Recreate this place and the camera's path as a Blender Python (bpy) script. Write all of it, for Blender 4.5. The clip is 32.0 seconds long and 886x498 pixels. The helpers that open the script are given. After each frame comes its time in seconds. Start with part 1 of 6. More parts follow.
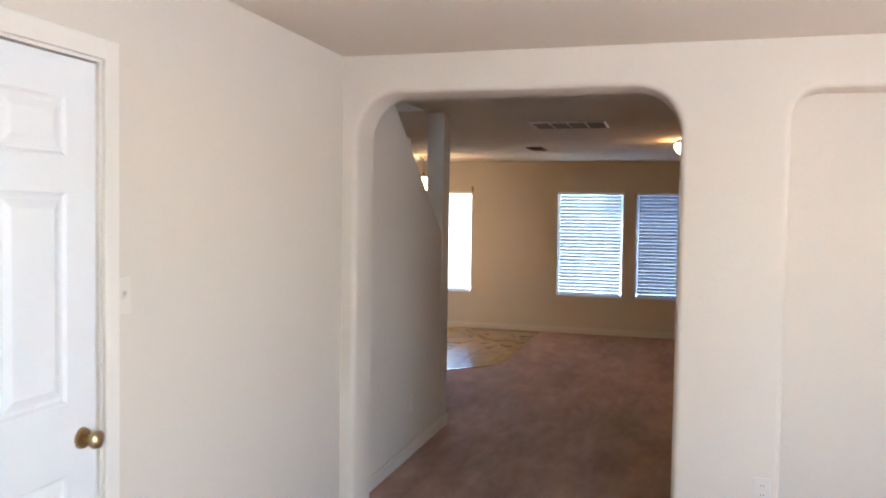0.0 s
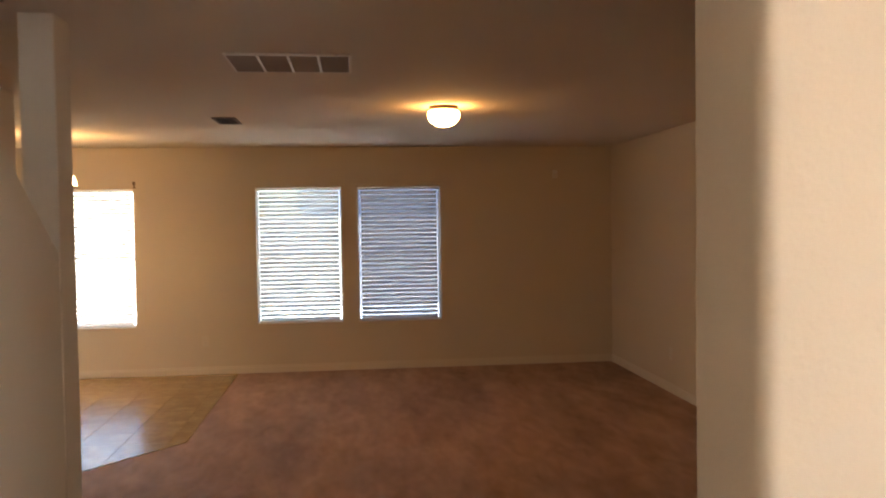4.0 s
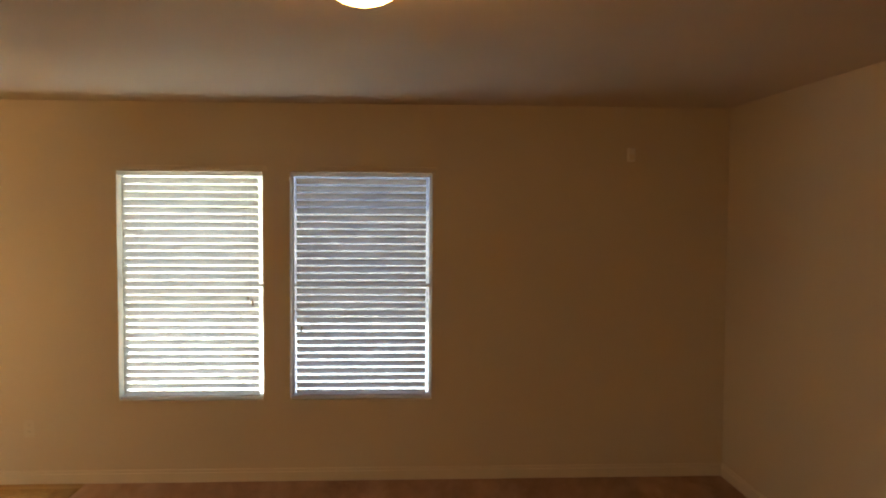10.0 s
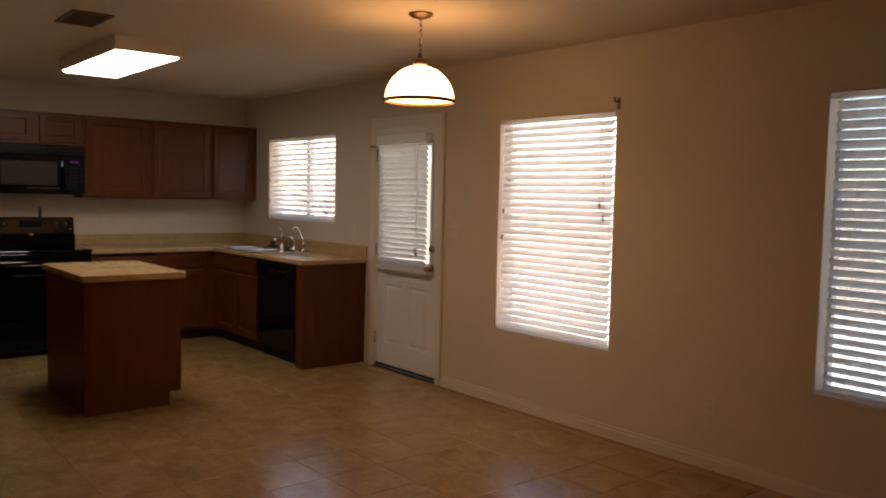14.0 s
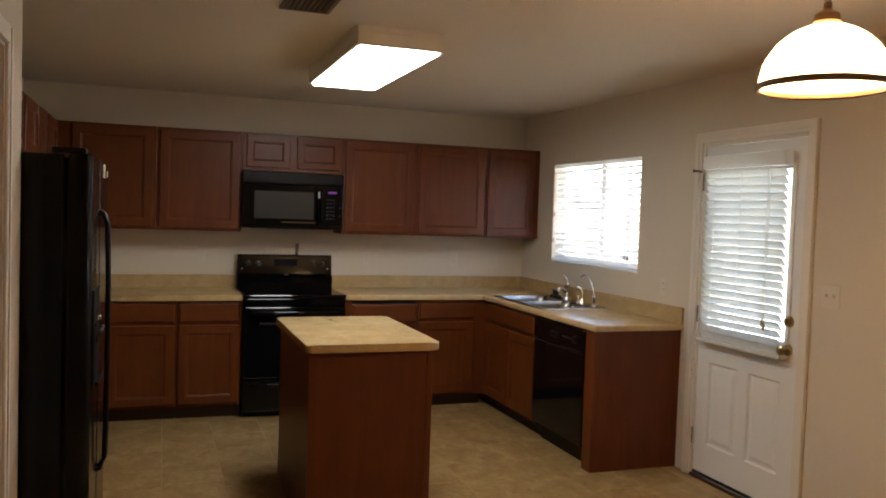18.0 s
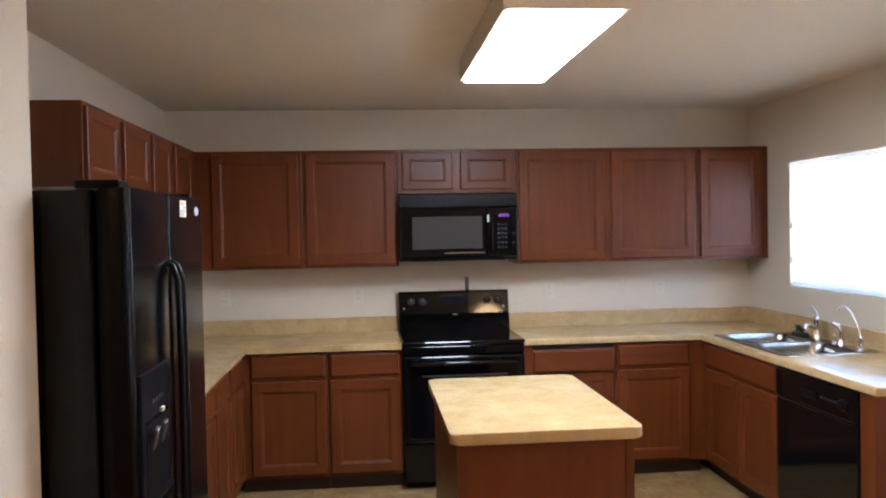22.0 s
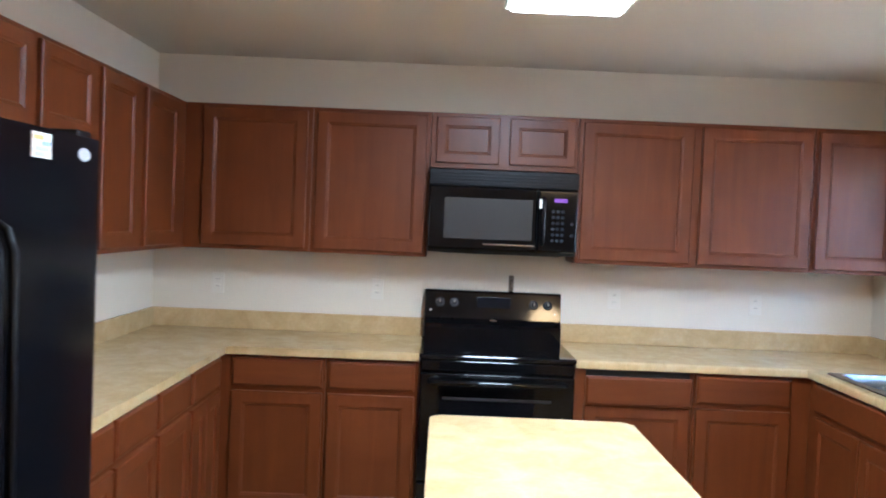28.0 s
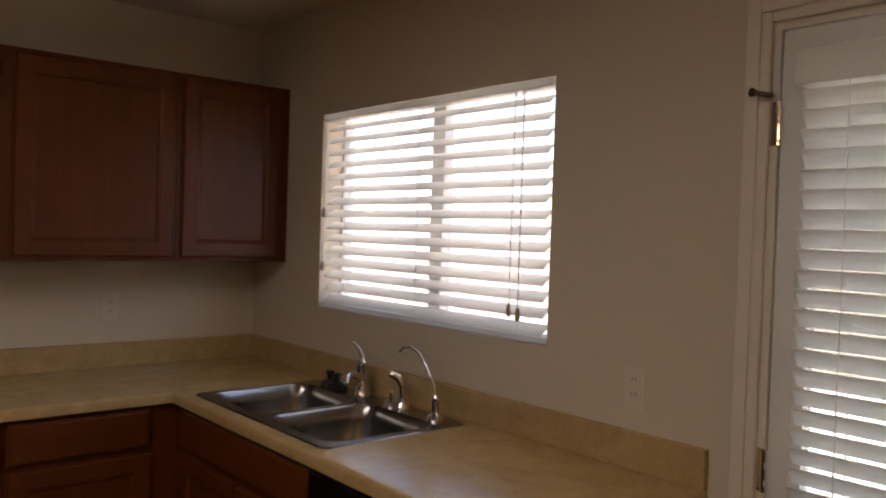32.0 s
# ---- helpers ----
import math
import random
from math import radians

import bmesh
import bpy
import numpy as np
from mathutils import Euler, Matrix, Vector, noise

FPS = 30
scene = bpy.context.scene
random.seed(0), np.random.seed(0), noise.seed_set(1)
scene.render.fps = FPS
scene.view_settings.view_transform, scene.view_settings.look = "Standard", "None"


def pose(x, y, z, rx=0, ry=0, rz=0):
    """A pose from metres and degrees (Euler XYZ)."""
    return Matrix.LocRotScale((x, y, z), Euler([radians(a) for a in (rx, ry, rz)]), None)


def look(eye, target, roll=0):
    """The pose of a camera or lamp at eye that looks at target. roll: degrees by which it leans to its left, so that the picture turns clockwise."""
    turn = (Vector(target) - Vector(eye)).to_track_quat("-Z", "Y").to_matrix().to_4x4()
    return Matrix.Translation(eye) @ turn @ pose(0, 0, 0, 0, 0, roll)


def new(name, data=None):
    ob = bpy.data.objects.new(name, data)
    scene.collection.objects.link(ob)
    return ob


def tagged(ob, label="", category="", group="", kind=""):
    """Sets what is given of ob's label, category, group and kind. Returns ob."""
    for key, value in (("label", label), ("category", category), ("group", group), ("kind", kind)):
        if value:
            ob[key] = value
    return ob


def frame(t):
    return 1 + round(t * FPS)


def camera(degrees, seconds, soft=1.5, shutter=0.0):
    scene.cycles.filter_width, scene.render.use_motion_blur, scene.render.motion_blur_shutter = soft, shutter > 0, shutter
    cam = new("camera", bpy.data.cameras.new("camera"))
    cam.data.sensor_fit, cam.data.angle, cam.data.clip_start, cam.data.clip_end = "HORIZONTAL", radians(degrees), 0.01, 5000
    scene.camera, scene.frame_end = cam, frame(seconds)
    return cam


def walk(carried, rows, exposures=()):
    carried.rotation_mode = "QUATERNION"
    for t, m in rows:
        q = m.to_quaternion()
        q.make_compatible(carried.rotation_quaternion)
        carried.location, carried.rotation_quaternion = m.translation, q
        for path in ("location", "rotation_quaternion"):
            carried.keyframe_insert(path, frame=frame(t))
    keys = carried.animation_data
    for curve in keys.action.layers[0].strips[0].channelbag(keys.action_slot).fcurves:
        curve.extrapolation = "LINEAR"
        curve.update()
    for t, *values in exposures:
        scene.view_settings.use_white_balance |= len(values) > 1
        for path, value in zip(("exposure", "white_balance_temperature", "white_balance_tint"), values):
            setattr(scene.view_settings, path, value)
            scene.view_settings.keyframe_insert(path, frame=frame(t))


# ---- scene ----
cam = camera(58.0, 32.0, soft=1.9, shutter=0.4)
PATH = [
    (0, (0.435, 0.174, 1.659), (-0.123, 2.093, 1.574), 0.9),
    (0.5, (0.339, 0.431, 1.655), (-0.101, 2.378, 1.535), 0.7),
    (1, (0.204, 0.764, 1.672), (0.003, 2.749, 1.539), 0.3),
    (1.5, (0.131, 1.141, 1.628), (0.02, 3.135, 1.519), -0.1),
    (2, (0.083, 1.435, 1.62), (-0.005, 3.431, 1.528), 0.4),
    (2.5, (-0.011, 1.753, 1.617), (0.075, 3.75, 1.54), -0.4),
    (3, (-0.059, 2.085, 1.613), (0.168, 4.068, 1.481), -0.1),
    (3.5, (-0.073, 2.491, 1.633), (0.073, 4.485, 1.574), 0.8),
    (4, (-0.144, 2.801, 1.612), (0.078, 4.787, 1.544), -0.8),
    (4.5, (-0.191, 3.022, 1.559), (0.193, 4.98, 1.434), -0.8),
    (6.5, (0.075, 4.365, 1.572), (0.397, 6.337, 1.477), -0.7),
    (7, (0.151, 4.651, 1.596), (0.404, 6.633, 1.505), -0.2),
    (7.5, (0.203, 4.92, 1.584), (0.56, 6.887, 1.54), 0.3),
    (8, (0.296, 5.238, 1.607), (0.671, 7.201, 1.518), -0.6),
    (8.5, (0.374, 5.531, 1.623), (0.601, 7.517, 1.568), 1.1),
    (9, (0.432, 5.804, 1.616), (0.628, 7.794, 1.554), 0.3),
    (9.5, (0.573, 6.096, 1.712), (0.784, 8.083, 1.632), -0),
    (10, (0.612, 6.433, 1.766), (0.718, 8.428, 1.668), 0.3),
    (10.5, (0.547, 6.702, 1.77), (0.576, 8.698, 1.64), 1.2),
    (11, (0.622, 7.075, 1.744), (0.509, 9.07, 1.67), 0.5),
    (11.5, (0.508, 7.305, 1.825), (0.097, 9.258, 1.693), -0.6),
    (12, (0.691, 7.445, 1.773), (-0.029, 9.304, 1.617), -0.9),
    (12.5, (0.637, 7.57, 1.674), (-0.324, 9.317, 1.521), -0.8),
    (13, (0.829, 7.784, 1.544), (-0.469, 9.295, 1.359), 0.6),
    (13.5, (0.756, 7.775, 1.527), (-0.703, 9.133, 1.368), 0.5),
    (14, (0.629, 7.709, 1.471), (-0.908, 8.981, 1.337), 1.3),
    (14.5, (0.55, 7.646, 1.512), (-1.023, 8.875, 1.39), 0.1),
    (16.5, (-0.157, 8.187, 1.65), (-1.868, 9.212, 1.509), 0.6),
    (17, (-0.516, 8.308, 1.537), (-2.321, 9.164, 1.428), 1.1),
    (17.5, (-0.693, 8.448, 1.584), (-2.564, 9.147, 1.488), 2),
    (18, (-0.895, 8.476, 1.547), (-2.777, 9.148, 1.463), 1.9),
    (18.5, (-1.096, 8.514, 1.583), (-2.949, 9.261, 1.492), 0.7),
    (19, (-1.289, 8.531, 1.582), (-3.204, 9.103, 1.495), 0.9),
    (19.5, (-1.385, 8.636, 1.578), (-3.359, 8.95, 1.518), 1.7),
    (20, (-1.449, 8.677, 1.548), (-3.436, 8.884, 1.458), 0.8),
    (20.5, (-1.561, 8.684, 1.585), (-3.545, 8.927, 1.514), 1.2),
    (21, (-1.721, 8.709, 1.562), (-3.698, 9.009, 1.52), -0.4),
    (21.5, (-1.848, 8.779, 1.569), (-3.823, 9.083, 1.49), -1.3),
    (22, (-1.966, 8.884, 1.601), (-3.957, 9.067, 1.555), -1.1),
    (22.5, (-2.043, 8.974, 1.585), (-4.038, 9.111, 1.54), -0.6),
    (23, (-2.159, 9.003, 1.55), (-4.149, 9.194, 1.496), 0.2),
    (23.5, (-2.31, 8.977, 1.573), (-4.295, 9.219, 1.543), -0.4),
    (24, (-2.421, 8.982, 1.564), (-4.401, 9.259, 1.534), -0.3),
    (24.5, (-2.472, 8.991, 1.572), (-4.466, 8.834, 1.536), 1.5),
    (26.5, (-2.621, 9.093, 1.562), (-4.585, 8.715, 1.52), 1.7),
    (27, (-2.734, 9.113, 1.55), (-4.716, 8.856, 1.495), 2.1),
    (27.5, (-2.795, 9.064, 1.591), (-4.793, 8.988, 1.557), 1.8),
    (28, (-2.991, 9.158, 1.557), (-4.99, 9.16, 1.491), 2.4),
    (28.5, (-3.209, 9.291, 1.558), (-5.208, 9.328, 1.523), 2.8),
    (29, (-3.347, 9.37, 1.533), (-5.338, 9.548, 1.492), 2.8),
    (29.5, (-3.504, 9.43, 1.53), (-5.435, 9.953, 1.531), 2.3),
    (30, (-3.617, 9.472, 1.528), (-5.442, 10.29, 1.529), 2.3),
    (30.5, (-3.697, 9.604, 1.523), (-5.424, 10.61, 1.462), 2.7),
    (31, (-3.8, 9.755, 1.523), (-5.466, 10.861, 1.498), 3),
    (31.5, (-3.897, 9.805, 1.522), (-5.521, 10.971, 1.482), 2.8),
    (32, (-4.045, 9.828, 1.526), (-5.568, 11.124, 1.484), 1.9),
]
EXPOSURE = [
    (0.0, 3.85, 5150, 6), (1.2, 3.85, 5200, 7), (3.0, 3.75, 5350, 9), (4.5, 3.85, 7200, 11), (6.5, 3.75, 7150, 8),
    (9.5, 3.75, 7700, 5), (11.0, 3.55, 8050, 8), (12.0, 2.7, 7700, 23), (13.0, 2.45, 7900, 24), (14.5, 2.4, 7300, 22),
    (17.0, 2.6, 7700, 21), (18.0, 3.35, 6200, 9), (19.0, 3.4, 6100, 8), (20.0, 4.4, 5150, 9), (24.0, 4.5, 5150, 8),
    (27.0, 4.85, 4850, 6), (28.0, 4.95, 4650, 4), (29.0, 5.1, 4700, 2), (30.0, 4.25, 5500, 8), (31.0, 3.1, 6850, 14),
    (32.0, 2.3, 7100, 20),
]
walk(cam, [(t, look(e, g, r)) for t, e, g, r in PATH], EXPOSURE)

# ---- plan, in metres ----
XW, XR = -7.5, 2.765          # range wall, living room's side wall
YB, YF = 11.6, 7.53           # window wall, refrigerator wall
ZC = 2.44                     # ceiling
YA, YA2 = 3.90, 4.15          # arch wall, both faces
XE = -1.18                   # entry's side wall
XS = -1.285                   # stair wall's face
YP = 8.0                      # pantry wall's face
XP = -4.17                    # pantry corner beside the refrigerator
WINDOWS = {"w1": (-1.185, -0.27, 0.53, 2.005), "w2": (-0.097, 0.815, 0.53, 2.005),
           "w3": (-3.47, -2.46, 0.53, 2.0), "kw": (-6.92, -5.64, 1.195, 2.0)}
DOOR_B = (-4.985, -4.115, 2.045)   # back door opening

# ---- world and light ----
world = bpy.data.worlds.new("world")
scene.world = world
world.use_nodes = True
wn = world.node_tree
sky = wn.nodes.new("ShaderNodeTexSky")
sky.sky_type, sky.sun_disc, sky.sun_elevation, sky.sun_rotation = "NISHITA", False, radians(54.4), radians(107)
wn.nodes["Background"].inputs[1].default_value = 0.13
wn.links.new(sky.outputs[0], wn.nodes["Background"].inputs[0])
sun = new("sun", bpy.data.lights.new("sun", "SUN"))
sun.data.energy, sun.data.angle, sun.data.color = 5.0, radians(0.5), (1.0, 0.97, 0.92)
sun.matrix_world = look((0, 0, 20), (-6.5, 2.0, 10.5))

# ---- materials ----
def material(name, color, rough=0.6, metal=0.0, spread=0.08, scale=3.0, fine=120.0, bump=0.0, bump_scale=200.0, coat=0.0, spec=0.5, emit=None, power=0.0, alpha_to=None, per_object=0.0):
    """Principled surface with variation at two scales and a fine relief."""
    m = bpy.data.materials.new(name)
    m.use_nodes = True
    t = m.node_tree
    b = t.nodes["Principled BSDF"]
    b.inputs["Roughness"].default_value, b.inputs["Metallic"].default_value = rough, metal
    b.inputs["Specular IOR Level"].default_value = spec
    b.inputs["Coat Weight"].default_value = coat
    geo = t.nodes.new("ShaderNodeNewGeometry")
    big = t.nodes.new("ShaderNodeTexNoise")
    big.inputs["Scale"].default_value, big.inputs["Detail"].default_value = scale, 4
    small = t.nodes.new("ShaderNodeTexNoise")
    small.inputs["Scale"].default_value, small.inputs["Detail"].default_value = fine, 2
    for n in (big, small):
        t.links.new(geo.outputs["Position"], n.inputs["Vector"])
    mix = t.nodes.new("ShaderNodeMix")
    mix.data_type = "RGBA"
    dark = tuple(c * (1 - spread) for c in color)
    light = tuple(min(1.0, c * (1 + spread)) for c in color)
    mix.inputs["A"].default_value, mix.inputs["B"].default_value = (*dark, 1), (*light, 1)
    add = t.nodes.new("ShaderNodeMath")
    add.operation = "ADD"
    half = t.nodes.new("ShaderNodeMath")
    half.operation, half.inputs[1].default_value = "MULTIPLY_ADD", 0.35
    t.links.new(small.outputs["Fac"], half.inputs[0])
    half.inputs[2].default_value = -0.175
    t.links.new(big.outputs["Fac"], add.inputs[0])
    t.links.new(half.outputs[0], add.inputs[1])
    fac = add.outputs[0]
    if per_object:
        info = t.nodes.new("ShaderNodeObjectInfo")
        rnd = t.nodes.new("ShaderNodeMath")
        rnd.operation, rnd.inputs[1].default_value, rnd.inputs[2].default_value = "MULTIPLY_ADD", per_object, -per_object / 2
        t.links.new(info.outputs["Random"], rnd.inputs[0])
        more = t.nodes.new("ShaderNodeMath")
        more.operation = "ADD"
        t.links.new(fac, more.inputs[0])
        t.links.new(rnd.outputs[0], more.inputs[1])
        fac = more.outputs[0]
    t.links.new(fac, mix.inputs["Factor"])
    t.links.new(mix.outputs["Result"], b.inputs["Base Color"])
    if bump:
        bn = t.nodes.new("ShaderNodeTexNoise")
        bn.inputs["Scale"].default_value, bn.inputs["Detail"].default_value = bump_scale, 3
        t.links.new(geo.outputs["Position"], bn.inputs["Vector"])
        bp = t.nodes.new("ShaderNodeBump")
        bp.inputs["Strength"].default_value, bp.inputs["Distance"].default_value = bump, 0.004
        t.links.new(bn.outputs["Fac"], bp.inputs["Height"])
        t.links.new(bp.outputs["Normal"], b.inputs["Normal"])
    if emit:
        b.inputs["Emission Color"].default_value, b.inputs["Emission Strength"].default_value = (*emit, 1), power
    return m


def wood_material(name, color, dark, axis="Z", rough=0.45):
    """Stained wood: long streaks along one axis, with pores."""
    m = material(name, color, rough=rough, coat=0.2, spec=0.2)
    t = m.node_tree
    b = t.nodes["Principled BSDF"]
    b.inputs["Coat Roughness"].default_value = 0.3
    geo = t.nodes.new("ShaderNodeNewGeometry")
    mp = t.nodes.new("ShaderNodeMapping")
    s = {"X": (1.6, 17, 17), "Y": (17, 1.6, 17), "Z": (17, 17, 1.6)}[axis]
    mp.inputs["Scale"].default_value = s
    t.links.new(geo.outputs["Position"], mp.inputs["Vector"])
    n = t.nodes.new("ShaderNodeTexNoise")
    n.inputs["Scale"].default_value, n.inputs["Detail"].default_value, n.inputs["Distortion"].default_value = 1.0, 6, 0.8
    t.links.new(mp.outputs["Vector"], n.inputs["Vector"])
    r = t.nodes.new("ShaderNodeValToRGB")
    r.color_ramp.elements[0].position, r.color_ramp.elements[0].color = 0.3, (*dark, 1)
    r.color_ramp.elements[1].position, r.color_ramp.elements[1].color = 0.7, (*color, 1)
    t.links.new(n.outputs["Fac"], r.inputs["Fac"])
    mx = t.nodes.new("ShaderNodeMix")
    mx.data_type, mx.blend_type = "RGBA", "MULTIPLY"
    mx.inputs["Factor"].default_value = 0.35
    big = t.nodes.new("ShaderNodeTexNoise")
    big.inputs["Scale"].default_value = 4.5
    t.links.new(geo.outputs["Position"], big.inputs["Vector"])
    t.links.new(r.outputs["Color"], mx.inputs["A"])
    t.links.new(big.outputs["Fac"], mx.inputs["B"])
    t.links.new(mx.outputs["Result"], b.inputs["Base Color"])
    bp = t.nodes.new("ShaderNodeBump")
    bp.inputs["Strength"].default_value, bp.inputs["Distance"].default_value = 0.04, 0.002
    t.links.new(n.outputs["Fac"], bp.inputs["Height"])
    t.links.new(bp.outputs["Normal"], b.inputs["Normal"])
    return m


def carpet_material(name, dark, light):
    """Cut pile: brushed streaks that run down the room, worn patches, tuft grain and relief."""
    m = material(name, light, rough=0.6, spec=0.45)
    t = m.node_tree
    b = t.nodes["Principled BSDF"]
    b.inputs["Sheen Weight"].default_value, b.inputs["Sheen Roughness"].default_value = 0.1, 0.4
    geo = t.nodes.new("ShaderNodeNewGeometry")
    total = None
    for scale, turn, weight, detail in (((2.6, 0.75, 1.0), 0.35, 0.55, 5), ((4.5, 1.6, 1.0), -0.9, 0.4, 4), ((13.0, 5.0, 1.0), 0.5, 0.38, 6), ((170, 170, 170), 0.0, 0.45, 2)):
        mp = t.nodes.new("ShaderNodeMapping")
        mp.inputs["Scale"].default_value, mp.inputs["Rotation"].default_value = scale, (0, 0, turn)
        t.links.new(geo.outputs["Position"], mp.inputs["Vector"])
        n = t.nodes.new("ShaderNodeTexNoise")
        n.inputs["Scale"].default_value, n.inputs["Detail"].default_value, n.inputs["Distortion"].default_value = 1.0, detail, 0.6
        t.links.new(mp.outputs["Vector"], n.inputs["Vector"])
        k = t.nodes.new("ShaderNodeMath")
        k.operation, k.inputs[1].default_value, k.inputs[2].default_value = "MULTIPLY_ADD", weight, -weight / 2 + (0.5 if total is None else 0.0)
        t.links.new(n.outputs["Fac"], k.inputs[0])
        if total is None:
            total = k.outputs[0]
        else:
            a = t.nodes.new("ShaderNodeMath")
            a.operation = "ADD"
            t.links.new(total, a.inputs[0])
            t.links.new(k.outputs[0], a.inputs[1])
            total = a.outputs[0]
    r = t.nodes.new("ShaderNodeValToRGB")
    r.color_ramp.elements[0].position, r.color_ramp.elements[0].color = 0.28, (*dark, 1)
    r.color_ramp.elements[1].position, r.color_ramp.elements[1].color = 0.72, (*light, 1)
    t.links.new(total, r.inputs["Fac"])
    t.links.new(r.outputs["Color"], b.inputs["Base Color"])
    bn = t.nodes.new("ShaderNodeTexNoise")
    bn.inputs["Scale"].default_value, bn.inputs["Detail"].default_value = 330, 3
    t.links.new(geo.outputs["Position"], bn.inputs["Vector"])
    bp = t.nodes.new("ShaderNodeBump")
    bp.inputs["Strength"].default_value, bp.inputs["Distance"].default_value = 0.9, 0.004
    t.links.new(bn.outputs["Fac"], bp.inputs["Height"])
    t.links.new(bp.outputs["Normal"], b.inputs["Normal"])
    return m


def mottled(name, stops, scale=6.0, rough=0.35, detail=8, second=40.0, bump=0.0, specks=0.25):
    """Stone-like laminate or tile: clouds through a colour ramp with fine specks."""
    m = material(name, stops[1], rough=rough)
    t = m.node_tree
    b = t.nodes["Principled BSDF"]
    geo = t.nodes.new("ShaderNodeNewGeometry")
    info = t.nodes.new("ShaderNodeObjectInfo")
    off = t.nodes.new("ShaderNodeVectorMath")
    off.operation = "ADD"
    t.links.new(geo.outputs["Position"], off.inputs[0])
    mul = t.nodes.new("ShaderNodeMath")
    mul.operation, mul.inputs[1].default_value = "MULTIPLY", 37.0
    t.links.new(info.outputs["Random"], mul.inputs[0])
    t.links.new(mul.outputs[0], off.inputs[1])
    n = t.nodes.new("ShaderNodeTexNoise")
    n.inputs["Scale"].default_value, n.inputs["Detail"].default_value, n.inputs["Roughness"].default_value = scale, detail, 0.62
    n.inputs["Distortion"].default_value = 0.7
    t.links.new(off.outputs[0], n.inputs["Vector"])
    r = t.nodes.new("ShaderNodeValToRGB")
    r.color_ramp.elements[0].position, r.color_ramp.elements[0].color = 0.3, (*stops[0], 1)
    r.color_ramp.elements[1].position, r.color_ramp.elements[1].color = 0.68, (*stops[2], 1)
    e = r.color_ramp.elements.new(0.5)
    e.color = (*stops[1], 1)
    t.links.new(n.outputs["Fac"], r.inputs["Fac"])
    f = t.nodes.new("ShaderNodeTexNoise")
    f.inputs["Scale"].default_value, f.inputs["Detail"].default_value = second, 3
    t.links.new(off.outputs[0], f.inputs["Vector"])
    mx = t.nodes.new("ShaderNodeMix")
    mx.data_type, mx.blend_type = "RGBA", "OVERLAY"
    mx.inputs["Factor"].default_value = specks
    t.links.new(r.outputs["Color"], mx.inputs["A"])
    t.links.new(f.outputs["Fac"], mx.inputs["B"])
    t.links.new(mx.outputs["Result"], b.inputs["Base Color"])
    if bump:
        bp = t.nodes.new("ShaderNodeBump")
        bp.inputs["Strength"].default_value, bp.inputs["Distance"].default_value = bump, 0.003
        t.links.new(n.outputs["Fac"], bp.inputs["Height"])
        t.links.new(bp.outputs["Normal"], b.inputs["Normal"])
    return m


def translucent_material(name, color, share):
    """Thin vinyl that lets part of the daylight through."""
    m = material(name, color, rough=0.4, spread=0.03, scale=2)
    t = m.node_tree
    out, b = t.nodes["Material Output"], t.nodes["Principled BSDF"]
    tr = t.nodes.new("ShaderNodeBsdfTranslucent")
    tr.inputs["Color"].default_value = (*color, 1)
    mx = t.nodes.new("ShaderNodeMixShader")
    mx.inputs[0].default_value = share
    t.links.new(b.outputs[0], mx.inputs[1])
    t.links.new(tr.outputs[0], mx.inputs[2])
    t.links.new(mx.outputs[0], out.inputs["Surface"])
    return m


def glass_material(name):
    m = bpy.data.materials.new(name)
    m.use_nodes = True
    b = m.node_tree.nodes["Principled BSDF"]
    b.inputs["Transmission Weight"].default_value, b.inputs["Roughness"].default_value, b.inputs["IOR"].default_value = 1.0, 0.0, 1.01
    return m


PAINT = material("wall_paint", (0.62, 0.54, 0.425), rough=0.75, spread=0.03, scale=1.2, bump=0.22, bump_scale=70, spec=0.25)
CEIL = material("ceiling_paint", (0.66, 0.58, 0.47), rough=0.9, spread=0.03, scale=1.0, bump=0.35, bump_scale=55, spec=0.1)
TRIM = material("trim_paint", (0.70, 0.635, 0.53), rough=0.4, spread=0.03, bump=0.05)
BASE_PAINT = material("baseboard_paint", (0.67, 0.595, 0.485), rough=0.45, spread=0.05, scale=4, bump=0.05)
WHITE = material("white_enamel", (0.72, 0.70, 0.655), rough=0.38, spread=0.03, bump=0.04)
PLASTIC = material("white_plastic", (0.63, 0.56, 0.455), rough=0.35, spread=0.02)
SLAT = translucent_material("blind_slat_white", (0.88, 0.87, 0.84), 0.5)
CORD = material("blind_cord", (0.85, 0.83, 0.78), rough=0.8)
TASSEL = material("brown_wood_tassel", (0.30, 0.22, 0.15), rough=0.5)
CARPET = carpet_material("carpet", (0.195, 0.092, 0.056), (0.49, 0.295, 0.193))
TILE = mottled("floor_tile", ((0.245, 0.15, 0.053), (0.298, 0.191, 0.074), (0.352, 0.238, 0.103)), scale=5.0, rough=0.24, second=30, bump=0.12)
GROUT = material("grout", (0.30, 0.19, 0.077), rough=0.9, spread=0.15, fine=200)
LAMINATE = mottled("countertop_laminate", ((0.41, 0.274, 0.118), (0.46, 0.318, 0.146), (0.50, 0.360, 0.180)), scale=8.0, rough=0.23, second=70, detail=3, specks=0.14)
CHERRY = wood_material("cherry_wood", (0.152, 0.0375, 0.0068), (0.118, 0.0270, 0.0048), "Z")
CHERRY_H = wood_material("cherry_wood_rail", (0.152, 0.0375, 0.0068), (0.118, 0.0270, 0.0048), "Y")
